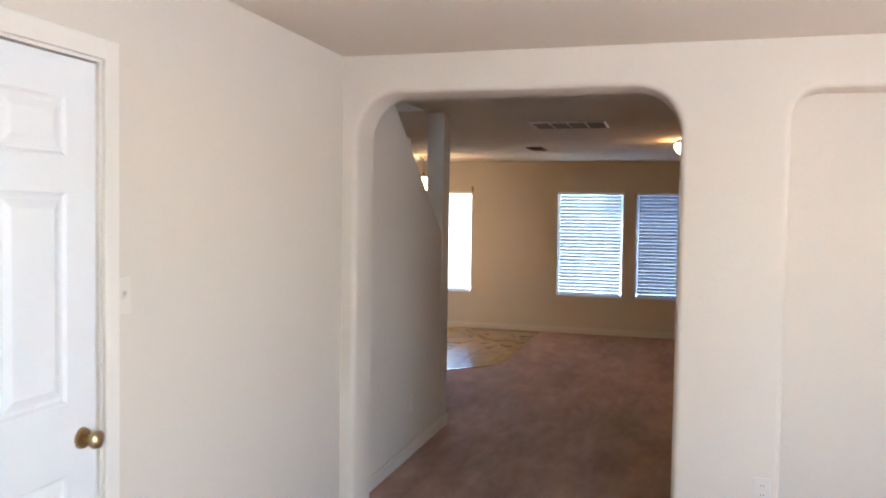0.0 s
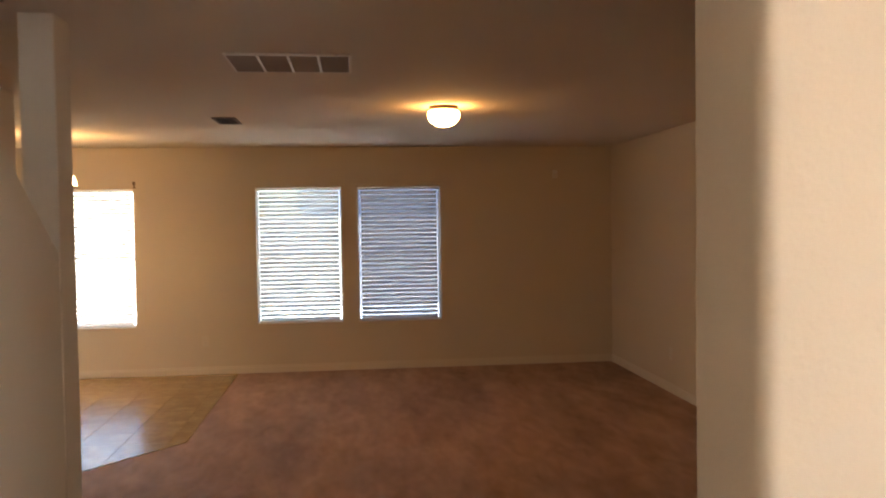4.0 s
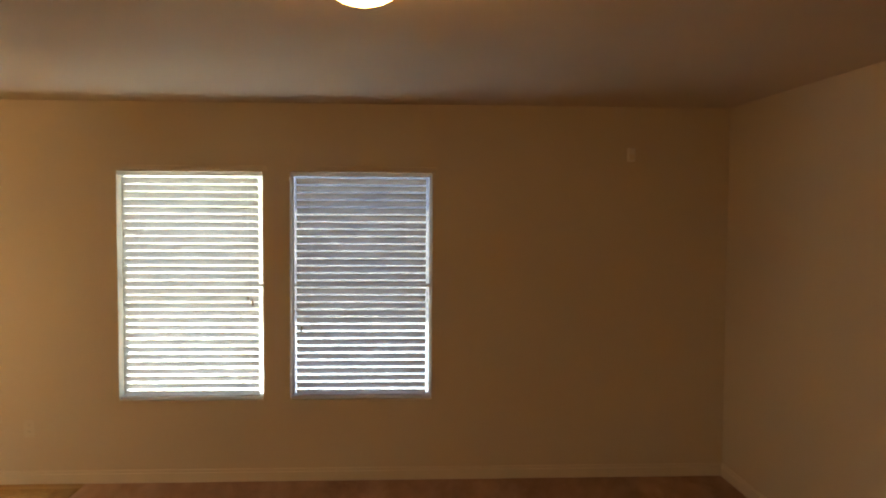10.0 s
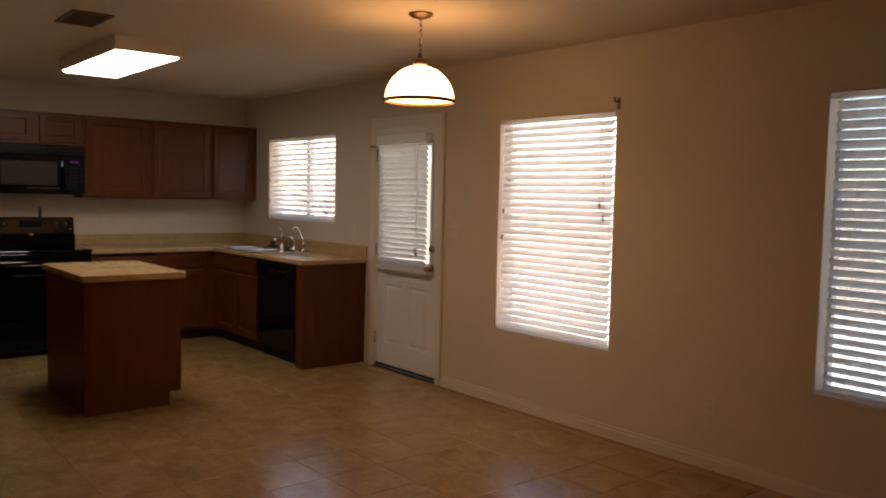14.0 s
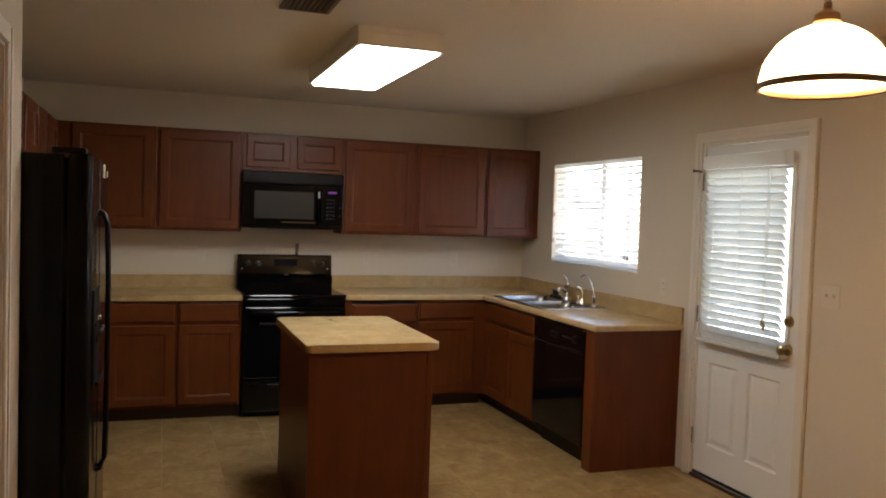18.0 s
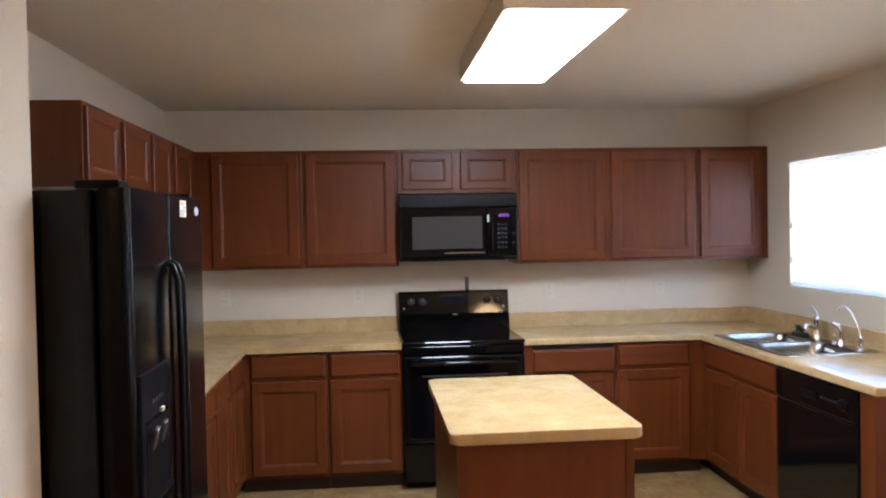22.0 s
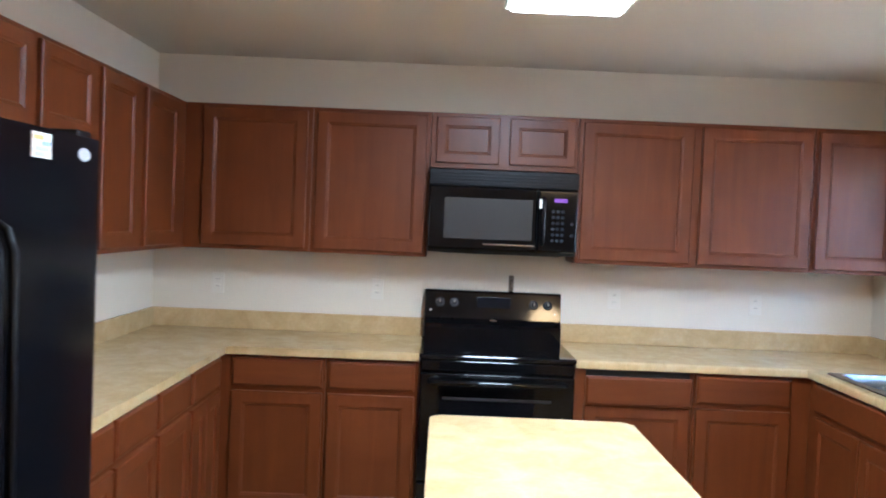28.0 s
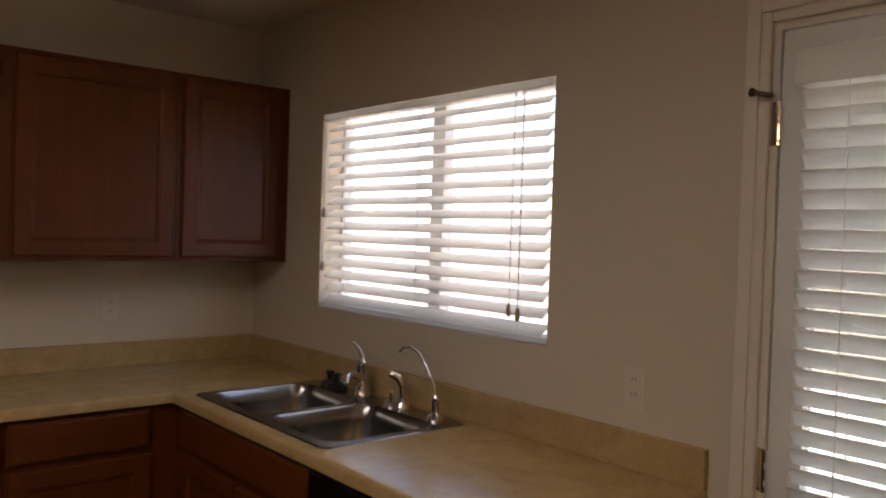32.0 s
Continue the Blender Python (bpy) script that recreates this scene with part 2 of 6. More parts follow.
CHERRY_X = wood_material("cherry_wood_rail_x", (0.152, 0.0375, 0.0068), (0.118, 0.0270, 0.0048), "X")
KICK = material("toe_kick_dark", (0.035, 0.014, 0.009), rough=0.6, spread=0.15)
BLACK = material("black_enamel", (0.003, 0.003, 0.0035), rough=0.07, spread=0.2, spec=0.35)
BLACK_TEX = material("black_textured_steel", (0.003, 0.003, 0.004), rough=0.14, spread=0.2, spec=0.2, bump=0.03, bump_scale=900)
BLACK_MAT = material("black_matte_plastic", (0.004, 0.004, 0.005), rough=0.35, spread=0.2, spec=0.18)
BLACK_GLASS = material("black_glass", (0.004, 0.004, 0.005), rough=0.05, spread=0.1)
PANEL_DARK = material("satin_dark_panel", (0.005, 0.0055, 0.009), rough=0.36, spread=0.12, spec=0.12)
KEY_GREY = material("dark_grey_keys", (0.022, 0.022, 0.026), rough=0.5, spread=0.1, spec=0.15)
GREY_WIN = material("perforated_window_screen", (0.036, 0.032, 0.029), rough=0.3, spec=0.2, spread=0.1, fine=700)
STEEL = material("brushed_steel", (0.27, 0.265, 0.26), rough=0.22, metal=1.0, spread=0.06, fine=400)
CHROME = material("chrome", (0.78, 0.78, 0.8), rough=0.07, metal=1.0, spread=0.02)
BRASS = material("aged_brass", (0.42, 0.30, 0.15), rough=0.28, metal=1.0, spread=0.15, fine=60)
BRONZE = material("bronze_metal", (0.16, 0.10, 0.06), rough=0.4, metal=1.0, spread=0.15)
# near-black that stands in for shade inside gaps and ducts
GAP_SHADE = material("gap_shade_dark", (0.03, 0.024, 0.02), rough=0.9)
LOUVRE = material("louvre_tan", (0.34, 0.26, 0.20), rough=0.6)
VENT_BROWN = material("register_brown", (0.16, 0.11, 0.075), rough=0.6)
LAMP_FL = material("fluorescent_diffuser", (0.9, 0.9, 0.9), rough=0.5, emit=(1.0, 0.98, 0.92), power=2.1)
LAMP_GLOBE = material("opal_glass_lit", (0.9, 0.85, 0.75), rough=0.3, emit=(1.0, 0.51, 0.17), power=3.9)
LAMP_PEND = material("alabaster_glass_lit", (0.9, 0.82, 0.68), rough=0.3, emit=(1.0, 0.58, 0.24), power=1.75)
BULB = material("bulb_lit", (0.9, 0.9, 0.8), emit=(1.0, 0.62, 0.28), power=8)
GLASS = glass_material("window_glass")


def dimming_glass(name, tint):
    """Glazing with a faint sheen, its grey tint added to dim the daylight."""
    m = bpy.data.materials.new(name)
    m.use_nodes = True
    t = m.node_tree
    t.nodes.remove(t.nodes["Principled BSDF"])
    tr, gl, mx = t.nodes.new("ShaderNodeBsdfTransparent"), t.nodes.new("ShaderNodeBsdfGlossy"), t.nodes.new("ShaderNodeMixShader")
    tr.inputs["Color"].default_value = (*tint, 1)
    gl.inputs["Roughness"].default_value = 0.02
    mx.inputs[0].default_value = 0.05
    t.links.new(tr.outputs[0], mx.inputs[1])
    t.links.new(gl.outputs[0], mx.inputs[2])
    t.links.new(mx.outputs[0], t.nodes["Material Output"].inputs["Surface"])
    return m


# grey tint added so that less daylight reaches the back door blind
GLASS_DIM = dimming_glass("dimming_door_glass", (0.66, 0.68, 0.66))


def screen_material(name, share, tint):
    """Woven screen added to dim the daylight; share passes between the threads."""
    m = material(name, (0.05, 0.045, 0.05), rough=0.8, fine=500)
    t = m.node_tree
    tr = t.nodes.new("ShaderNodeBsdfTransparent")
    tr.inputs["Color"].default_value = (*tint, 1)
    mx = t.nodes.new("ShaderNodeMixShader")
    mx.inputs[0].default_value = share
    t.links.new(t.nodes["Principled BSDF"].outputs[0], mx.inputs[1])
    t.links.new(tr.outputs[0], mx.inputs[2])
    t.links.new(mx.outputs[0], t.nodes["Material Output"].inputs["Surface"])
    return m


# bluish tints and two densities set how bright each paired window looks
SCREEN = screen_material("dimming_screen_open", 0.66, (0.9, 0.97, 1.0))
SCREEN_DARK = screen_material("dimming_screen_dense", 0.44, (0.78, 0.87, 1.0))
FRAME_W = material("vinyl_frame", (0.76, 0.75, 0.72), rough=0.45, spread=0.03)
# bluish grey puts shade into the stucco colour; sun still grazes the wall
STUCCO_SHADE = material("neighbour_stucco_shade", (0.33, 0.325, 0.37), rough=0.95, spread=0.12, scale=2, bump=0.4, bump_scale=40)
BLOCK = material("block_wall", (0.56, 0.49, 0.43), rough=0.95, spread=0.15, scale=3, bump=0.4, bump_scale=40)
DIRT = material("yard_dirt", (0.68, 0.655, 0.62), rough=1.0, spread=0.2, scale=2, fine=40, bump=0.5, bump_scale=20)
# pale surface of the unseen slab that bounces sunlight into the entry
BOUNCE_SLAB = material("bounce_slab", (0.55, 0.51, 0.46), rough=0.95, spread=0.2, scale=2, fine=40, bump=0.4, bump_scale=25)
PADDLE = material("grey_plastic", (0.075, 0.073, 0.072), rough=0.4, spread=0.08)
BADGE = material("satin_silver", (0.42, 0.42, 0.43), rough=0.4, spread=0.05)
STICKER = material("paper_sticker", (0.8, 0.78, 0.68), rough=0.6, spread=0.12, fine=60)
DISPLAY = material("violet_display", (0.05, 0.01, 0.06), rough=0.2, emit=(0.42, 0.10, 0.85), power=0.014)
PRINT_ORANGE = material("orange_print", (0.75, 0.36, 0.12), rough=0.6)
PRINT_BLUE = material("blue_print", (0.28, 0.36, 0.62), rough=0.6)
PRINT_GREY = material("grey_print", (0.42, 0.41, 0.38), rough=0.6)
RUBBER = material("black_rubber", (0.01, 0.01, 0.01), rough=0.7)
ROOFM = material("roof_tile_brown", (0.22, 0.14, 0.10), rough=0.9, spread=0.2)

# ---- mesh helpers ----
ORIGIN = {}


def thing(name, at, label="", category="", group="", kind=""):
    ob = new(name)
    ob.empty_display_size = 0.1
    ob.location = at
    ORIGIN[ob.name] = Vector(at)
    return tagged(ob, label, category, group, kind)


def part(name, bm, mat, parent=None, label="", smooth=False):
    """Links a bmesh, drawn in world coordinates, as one mesh object under a thing or a part."""
    at = ORIGIN[parent.name] if parent else Vector((0, 0, 0))
    bmesh.ops.recalc_face_normals(bm, faces=bm.faces)
    bm.transform(Matrix.Translation(-at))
    me = bpy.data.meshes.new(name)
    bm.to_mesh(me)
    bm.free()
    me.materials.append(mat)
    if smooth:
        for p in me.polygons:
            p.use_smooth = True
        me.set_sharp_from_angle(angle=radians(38))
    ob = new(name, me)
    if parent:
        ob.parent = parent
    ORIGIN[ob.name] = at
    if label:
        tagged(ob, label)
    return ob


def structure(name, bm, mat, label, category, smooth=False):
    return tagged(part(name, bm, mat, None, "", smooth), label, category, "", "structure")


def box(bm, x0, x1, y0, y1, z0, z1, bevel=0.0, seg=2):
    r = bmesh.ops.create_cube(bm, size=1.0)
    vs = r["verts"]
    bmesh.ops.scale(bm, vec=(abs(x1 - x0), abs(y1 - y0), abs(z1 - z0)), verts=vs)
    bmesh.ops.translate(bm, vec=((x0 + x1) / 2, (y0 + y1) / 2, (z0 + z1) / 2), verts=vs)
    if bevel:
        es = list({e for v in vs for e in v.link_edges})
        bmesh.ops.bevel(bm, geom=es, offset=bevel, segments=seg, affect="EDGES", profile=0.5)
    return vs


def boxes(*specs, bevel=0.0):
    bm = bmesh.new()
    for s in specs:
        box(bm, *s, bevel=bevel)
    return bm


def cyl(bm, p0, p1, r0, r1=None, seg=20, caps=True):
    p0, p1 = Vector(p0), Vector(p1)
    d = p1 - p0
    m = Matrix.Translation((p0 + p1) / 2) @ d.to_track_quat("Z", "Y").to_matrix().to_4x4()
    bmesh.ops.create_cone(bm, cap_ends=caps, segments=seg, radius1=r0, radius2=r0 if r1 is None else r1, depth=d.length, matrix=m)


def tube(bm, pts, r, seg=10):
    """A round tube along a smooth line of points."""
    pts = [Vector(p) for p in pts]
    rings = []
    up = Vector((0.13, 0.31, 0.94))
    for i, p in enumerate(pts):
        d = (pts[min(i + 1, len(pts) - 1)] - pts[max(i - 1, 0)]).normalized()
        a = d.cross(up).normalized()
        b = d.cross(a)
        rr = r[i] if isinstance(r, (list, tuple)) else r
        rings.append([bm.verts.new(p + rr * (math.cos(k * math.tau / seg) * a + math.sin(k * math.tau / seg) * b)) for k in range(seg)])
    for q, w in zip(rings, rings[1:]):
        for k in range(seg):
            bm.faces.new((q[k], q[(k + 1) % seg], w[(k + 1) % seg], w[k]))
    bm.faces.new(rings[0])
    bm.faces.new(rings[-1][::-1])


def lathe(bm, cx, cy, profile, seg=40):
    """A turned shape about a vertical axis; profile of (radius, height)."""
    rings = []
    for r, z in profile:
        rings.append([bm.verts.new((cx + r * math.cos(k * math.tau / seg), cy + r * math.sin(k * math.tau / seg), z)) for k in range(seg)])
    for q, w in zip(rings, rings[1:]):
        for k in range(seg):
            bm.faces.new((q[k], q[(k + 1) % seg], w[(k + 1) % seg], w[k]))
    return rings


def slab(bm, outline, z0, z1):
    """An upright prism over an outline of (x, y)."""
    lo = [bm.verts.new((x, y, z0)) for x, y in outline]
    hi = [bm.verts.new((x, y, z1)) for x, y in outline]
    n = len(outline)
    for k in range(n):
        bm.faces.new((lo[k], lo[(k + 1) % n], hi[(k + 1) % n], hi[k]))
    bm.faces.new(lo[::-1])
    bm.faces.new(hi)


def rounded(x0, x1, y0, y1, r, seg=6):
    out = []
    for cx, cy, a in ((x1 - r, y1 - r, 0), (x0 + r, y1 - r, 90), (x0 + r, y0 + r, 180), (x1 - r, y0 + r, 270)):
        for k in range(seg + 1):
            w = radians(a + 90 * k / seg)
            out.append((cx + r * math.cos(w), cy + r * math.sin(w)))
    return out


def prism_y(bm, outline, y0, y1):
    """A prism along y over an outline of (x, z)."""
    lo = [bm.verts.new((x, y0, z)) for x, z in outline]
    hi = [bm.verts.new((x, y1, z)) for x, z in outline]
    n = len(outline)
    for k in range(n):
        bm.faces.new((lo[k], lo[(k + 1) % n], hi[(k + 1) % n], hi[k]))
    bm.faces.new(lo[::-1])
    bm.faces.new(hi)


def prism_x(bm, outline, x0, x1):
    """A prism along x over an outline of (y, z)."""
    lo = [bm.verts.new((x0, y, z)) for y, z in outline]
    hi = [bm.verts.new((x1, y, z)) for y, z in outline]
    n = len(outline)
    for k in range(n):
        bm.faces.new((lo[k], lo[(k + 1) % n], hi[(k + 1) % n], hi[k]))
    bm.faces.new(lo[::-1])
    bm.faces.new(hi)


# ---- the shell ----
def build_shell():
    T = 0.16
    # window wall, pieces between the openings
    bm = bmesh.new()
    y0, y1 = YB, YB + T
    xs = [(XW - T, WINDOWS["kw"][0]), (WINDOWS["kw"][1], DOOR_B[0]), (DOOR_B[1], WINDOWS["w3"][0]), (WINDOWS["w3"][1], WINDOWS["w1"][0]),
          (WINDOWS["w1"][1], WINDOWS["w2"][0]), (WINDOWS["w2"][1], XR + T)]
    for a, b in xs:
        box(bm, a, b, y0, y1, -0.1, ZC + 0.2)
    for k, (a, b, c, d) in WINDOWS.items():
        box(bm, a, b, y0, y1, -0.1, c)
        box(bm, a, b, y0, y1, d, ZC + 0.2)
    box(bm, DOOR_B[0], DOOR_B[1], y0, y1, DOOR_B[2], ZC + 0.2)
    structure("wall_north", bm, PAINT, "cream painted drywall wall with four windows and a door", "wall")
    structure("wall_range", boxes((XW - T, XW, YF - T, YB, -0.1, ZC + 0.2)), PAINT, "cream painted kitchen wall behind the range", "wall")
    structure("wall_refrigerator", boxes((XW, XP + 0.02, YF - T, YF, -0.1, ZC + 0.2), (XP, XP + 0.12, YF, YP - 0.115, -0.1, ZC + 0.2)), PAINT, "cream painted kitchen wall behind the refrigerator", "wall")
    # pantry wall with its doorway
    dx0, dx1, dz = -3.83, -2.93, 2.06
    structure("wall_pantry", boxes((XP, dx0, YP - 0.115, YP, -0.1, ZC + 0.2), (dx1, -2.2, YP - 0.115, YP, -0.1, ZC + 0.2), (dx0, dx1, YP - 0.115, YP, dz, ZC + 0.2)),
              PAINT, "cream painted wall with a doorway to the pantry", "wall")
    structure("wall_pantry_inside", boxes((XP + 0.12, -2.32, 6.3, 6.4, -0.1, ZC + 0.2), (XP + 0.02, XP + 0.12, 6.4, YF - T, -0.1, ZC + 0.2)), PAINT, "plain cream wall inside the pantry", "wall")
    structure("wall_stair_far", boxes((-2.32, -2.2, 2.9, YP - 0.115, -0.1, 4.9)), PAINT, "cream painted wall along the staircase", "wall")
    structure("wall_east", boxes((XR, XR + T, YA2, YB, -0.1, ZC + 0.2)), PAINT, "plain cream painted living room wall", "wall")
    # stair wall with its sloping top
    bm = bmesh.new()
    zt = lambda y: 2.36 - 0.77 * (y - 4.95)
    prism_x(bm, [(YA2, -0.1), (6.06, -0.1), (6.06, zt(6.06)), (4.95 - 0.25, zt(4.70)), (YA2, zt(4.70))], XS - 0.115, XS)
    structure("wall_stair", bm, PAINT, "cream painted stair wall with a sloping top", "wall")
    bm = bmesh.new()
    box(bm, XS - 0.128, XS + 0.004, 6.06, 6.235, -0.1, ZC, bevel=0.004)
    structure("column", bm, PAINT, "cream painted square column at the foot of the stairs", "column")
    # ceiling, with the stairwell left open
    structure("ceiling", boxes((XS - 0.115, XR, YA2, YB, ZC, ZC + 0.2), (-2.2, XS - 0.115, 5.93, YB, ZC, ZC + 0.2), (XW, -2.2, YF, YB, ZC, ZC + 0.2), (XP + 0.12, -2.2, 6.4, YF, ZC, ZC + 0.2),
              (XE - 0.3, 3.2, -1.6, YA, ZC, ZC + 0.2)), CEIL, "cream textured ceiling", "ceiling")
    structure("ceiling_upper", boxes((-2.32, XS, 2.9, 5.93, 4.7, 4.9)), CEIL, "cream ceiling over the stairwell", "ceiling")
    structure("wall_stairwell", boxes((XS - 0.115, XS, 2.9, 5.93, ZC + 0.2, 4.7), (-2.2, XS - 0.115, 2.9, 3.0, -0.1, 4.7), (-2.2, XS - 0.115, 5.93, 6.03, ZC + 0.2, 4.7), (XS - 0.115, XS, 3.0, YA2, -0.1, ZC + 0.2)), PAINT, "cream painted stairwell wall", "wall")
    # arch wall: a pier on each side, the arch and the niche with rounded corners
    ax0, ax1, az, ar = -1.105, 0.445, 2.255, 0.21
    nx0, nx1, nz = 0.90, 2.3, 2.225

    def arch_outline(x0, x1, z, r, seg=8):
        o = [(x0, -0.1)]
        for k in range(seg + 1):
            w = radians(180 - 90 * k / seg)
            o.append((x0 + r + r * math.cos(w), z - r + r * math.sin(w)))
        for k in range(seg + 1):
            w = radians(90 - 90 * k / seg)
            o.append((x1 - r + r * math.cos(w), z - r + r * math.sin(w)))
        o.append((x1, -0.1))
        return o
    bm = bmesh.new()
    bull = 0.03
    loops = []
    for o in (arch_outline(ax0, ax1, az, ar), arch_outline(nx0, nx1, nz, 0.13)):
        n = len(o)
        normal = []
        for k in range(n):
            (xa, za), (xb, zb) = o[max(k - 1, 0)], o[min(k + 1, n - 1)]
            d = Vector((xb - xa, zb - za)).normalized()
            normal.append(Vector((-d.y, d.x)))
        steps = [(bull * (1 - math.sin(radians(18 * j))), YA + bull * (1 - math.cos(radians(18 * j)))) for j in range(6)]
        steps += [(q, YA + YA2 - y) for q, y in reversed(steps)]
        rings = [[bm.verts.new((x + nn.x * q, y, z + nn.y * q)) for (x, z), nn in zip(o, normal)] for q, y in steps]
        for p, w in zip(rings, rings[1:]):
            for k in range(n - 1):
                bm.faces.new((p[k], p[k + 1], w[k + 1], w[k]))
        loops.append((rings[0], rings[-1]))
    for side, y in ((0, YA), (1, YA2)):
        chain = [bm.verts.new((XE - 0.2, y, ZC + 0.2)), bm.verts.new((XE - 0.2, y, -0.1))] + loops[0][side] + loops[1][side] + [bm.verts.new((3.2, y, -0.1)), bm.verts.new((3.2, y, ZC + 0.2))]
        es = [bm.edges.get((p, q)) or bm.edges.new((p, q)) for p, q in zip(chain, chain[1:] + chain[:1])]
        bmesh.ops.triangle_fill(bm, use_beauty=True, edges=es)
    structure("wall_arch", bm, PAINT, "cream painted wall with a rounded arch opening and an arched niche", "wall", smooth=True)
    structure("niche_back", boxes((nx0 - 0.02, nx1 + 0.02, YA2 - 0.06, YA2 + 0.05, -0.1, nz + 0.03)), PAINT, "cream painted back of the arched niche", "wall")
    # entry
    dy0, dy1, dz2 = 1.31, 2.15, 2.10
    structure("wall_entry_west", boxes((XE - 0.12, XE, -1.5, dy0, -0.1, ZC + 0.2), (XE - 0.12, XE, dy1, YA, -0.1, ZC + 0.2), (XE - 0.12, XE, dy0, dy1, dz2, ZC + 0.2)), PAINT, "cream painted entry wall with a closet door", "wall")
    # unseen window opening, added to light the entry from the side
    structure("wall_entry_east", boxes((3.0, 3.12, -1.5, 0.8, -0.1, ZC + 0.2), (3.0, 3.12, 2.1, YA, -0.1, ZC + 0.2), (3.0, 3.12, 0.8, 2.1, -0.1, 0.45), (3.0, 3.12, 0.8, 2.1, 2.2, ZC + 0.2)), PAINT, "plain cream entry wall with an unseen window opening added for daylight", "wall")
    # unseen doorway opening, added to let daylight onto the arch wall
    structure("wall_entry_south", boxes((XE - 0.12, 1.5, -1.62, -1.5, -0.1, ZC + 0.2), (2.8, 3.12, -1.62, -1.5, -0.1, ZC + 0.2), (1.5, 2.8, -1.62, -1.5, 2.1, ZC + 0.2)), PAINT, "plain cream entry wall with an unseen doorway opening added for daylight", "wall")
    # floors
    structure("floor_entry", boxes((XE - 0.2, 3.2, -1.6, YA2, -0.1, 0.0)), CARPET, "worn brown cut pile carpet in the entry", "carpet")
    structure("floor_living", boxes((XS - 0.2, XR, YA2, YB, -0.1, 0.0)), CARPET, "worn brown cut pile carpet with brushed streaks", "carpet")
    structure("floor_stair", boxes((-2.2, XS - 0.2, 2.9, 8.9, -0.1, 0.0)), CARPET, "worn brown cut pile carpet beside the stairs", "carpet")
    b = bmesh.new()
    slab(b, [(XW, YF), (XP, YF), (XP, 6.4), (-2.2, 6.4), (-2.2, 7.95), (-1.40, 8.86), (-1.40, YB), (XW, YB)], -0.1, 0.002)
    structure("floor_kitchen", b, GROUT, "tan grout bed under the kitchen tiles", "floor")
    # baseboards
    def bb(*specs):
        """A board with a thinner moulded top; the last specs of a call butt against the first."""
        bm = bmesh.new()
        for x0, x1, y0, y1, z0, z1 in specs:
            box(bm, x0, x1, y0, y1, z0, z1 - 0.022, bevel=0.003)
            cx, cy = (x0 + x1) / 2, (y0 + y1) / 2
            wall = {(True, False): "y", (False, True): "x"}[(x1 - x0 > y1 - y0, y1 - y0 >= x1 - x0)]
            if wall == "y":
                back = y1 if cy > 9 or cy < YA else y0
                lo, hi = sorted((back, back + (-0.009 if back == y1 else 0.009)))
                box(bm, x0, x1, lo, hi, z1 - 0.022, z1, bevel=0.003)
            else:
                back = x1 if cx > 1 else x0
                lo, hi = sorted((back, back + (-0.009 if back == x1 else 0.009)))
                box(bm, lo, hi, y0, y1, z1 - 0.022, z1, bevel=0.003)
        structure("baseboard", bm, BASE_PAINT, "cream painted baseboard with a moulded top", "baseboard")
    bb((DOOR_B[1] + 0.07, XR, YB - 0.014, YB, 0.0, 0.085))
    bb((XR - 0.014, XR, YA2, YB - 0.014, 0.0, 0.085))
    bb((XS, XS + 0.014, YA2, 6.06, 0.0, 0.085))
    bb((XS - 0.128, XS + 0.018, 6.235, 6.249, 0.0, 0.085), (XS + 0.004, XS + 0.018, 6.06, 6.235, 0.0, 0.085))
    bb((dx1 + 0.06, -2.2, YP, YP + 0.014, 0.0, 0.085))
    bb((0.47, XR - 0.014, YA2, YA2 + 0.014, 0.0, 0.085))
    bb((0.485, 0.86, YA - 0.014, YA, 0.0, 0.085))
    bb((XE, XE + 0.014, dy1 + 0.07, YA - 0.014, 0.0, 0.085))
    return (dx0, dx1, dz), (dy0, dy1, dz2)


PANTRY, CLOSET = build_shell()
# ---- windows and blinds ----
def window(name, x0, x1, z0, z1, style):
    """A vinyl window set back in the wall: frame, meeting rail or mullion, panes, sill."""
    w = thing(name, ((x0 + x1) / 2, YB + 0.12, z0), "white vinyl window set deep in the wall", "window", "", "structure")
    y0, y1, f = YB + 0.10, YB + 0.15, 0.014
    part("window_frame", boxes((x0, x0 + f, y0, y1, z0, z1), (x1 - f, x1, y0, y1, z0, z1), (x0 + f, x1 - f, y0, y1, z0, z0 + f), (x0 + f, x1 - f, y0, y1, z1 - f, z1)), FRAME_W, w)
    if style == "hung":
        zm = (z0 + z1) / 2
        part("meeting_rail", boxes((x0 + f, x1 - f, y0 - 0.008, y1 - 0.01, zm - 0.009, zm + 0.009), bevel=0.004), FRAME_W, w)
        panes = ((x0 + f, x1 - f, z0 + f, zm - 0.008), (x0 + f, x1 - f, zm + 0.008, z1 - f))
    else:
        xm = (x0 + x1) / 2
        part("mullion", boxes((xm - 0.035, xm + 0.035, y0 - 0.008, y1 - 0.01, z0 + f, z1 - f), bevel=0.004), FRAME_W, w)
        panes = ((x0 + f, xm - 0.035, z0 + f, z1 - f), (xm + 0.035, x1 - f, z0 + f, z1 - f))
    for a, b, c, d in panes:
        p = part("pane", boxes((a - 0.004, b + 0.004, y0 + 0.018, y0 + 0.023, c - 0.004, d + 0.004)), GLASS, w)
        p.visible_shadow = False
    return w


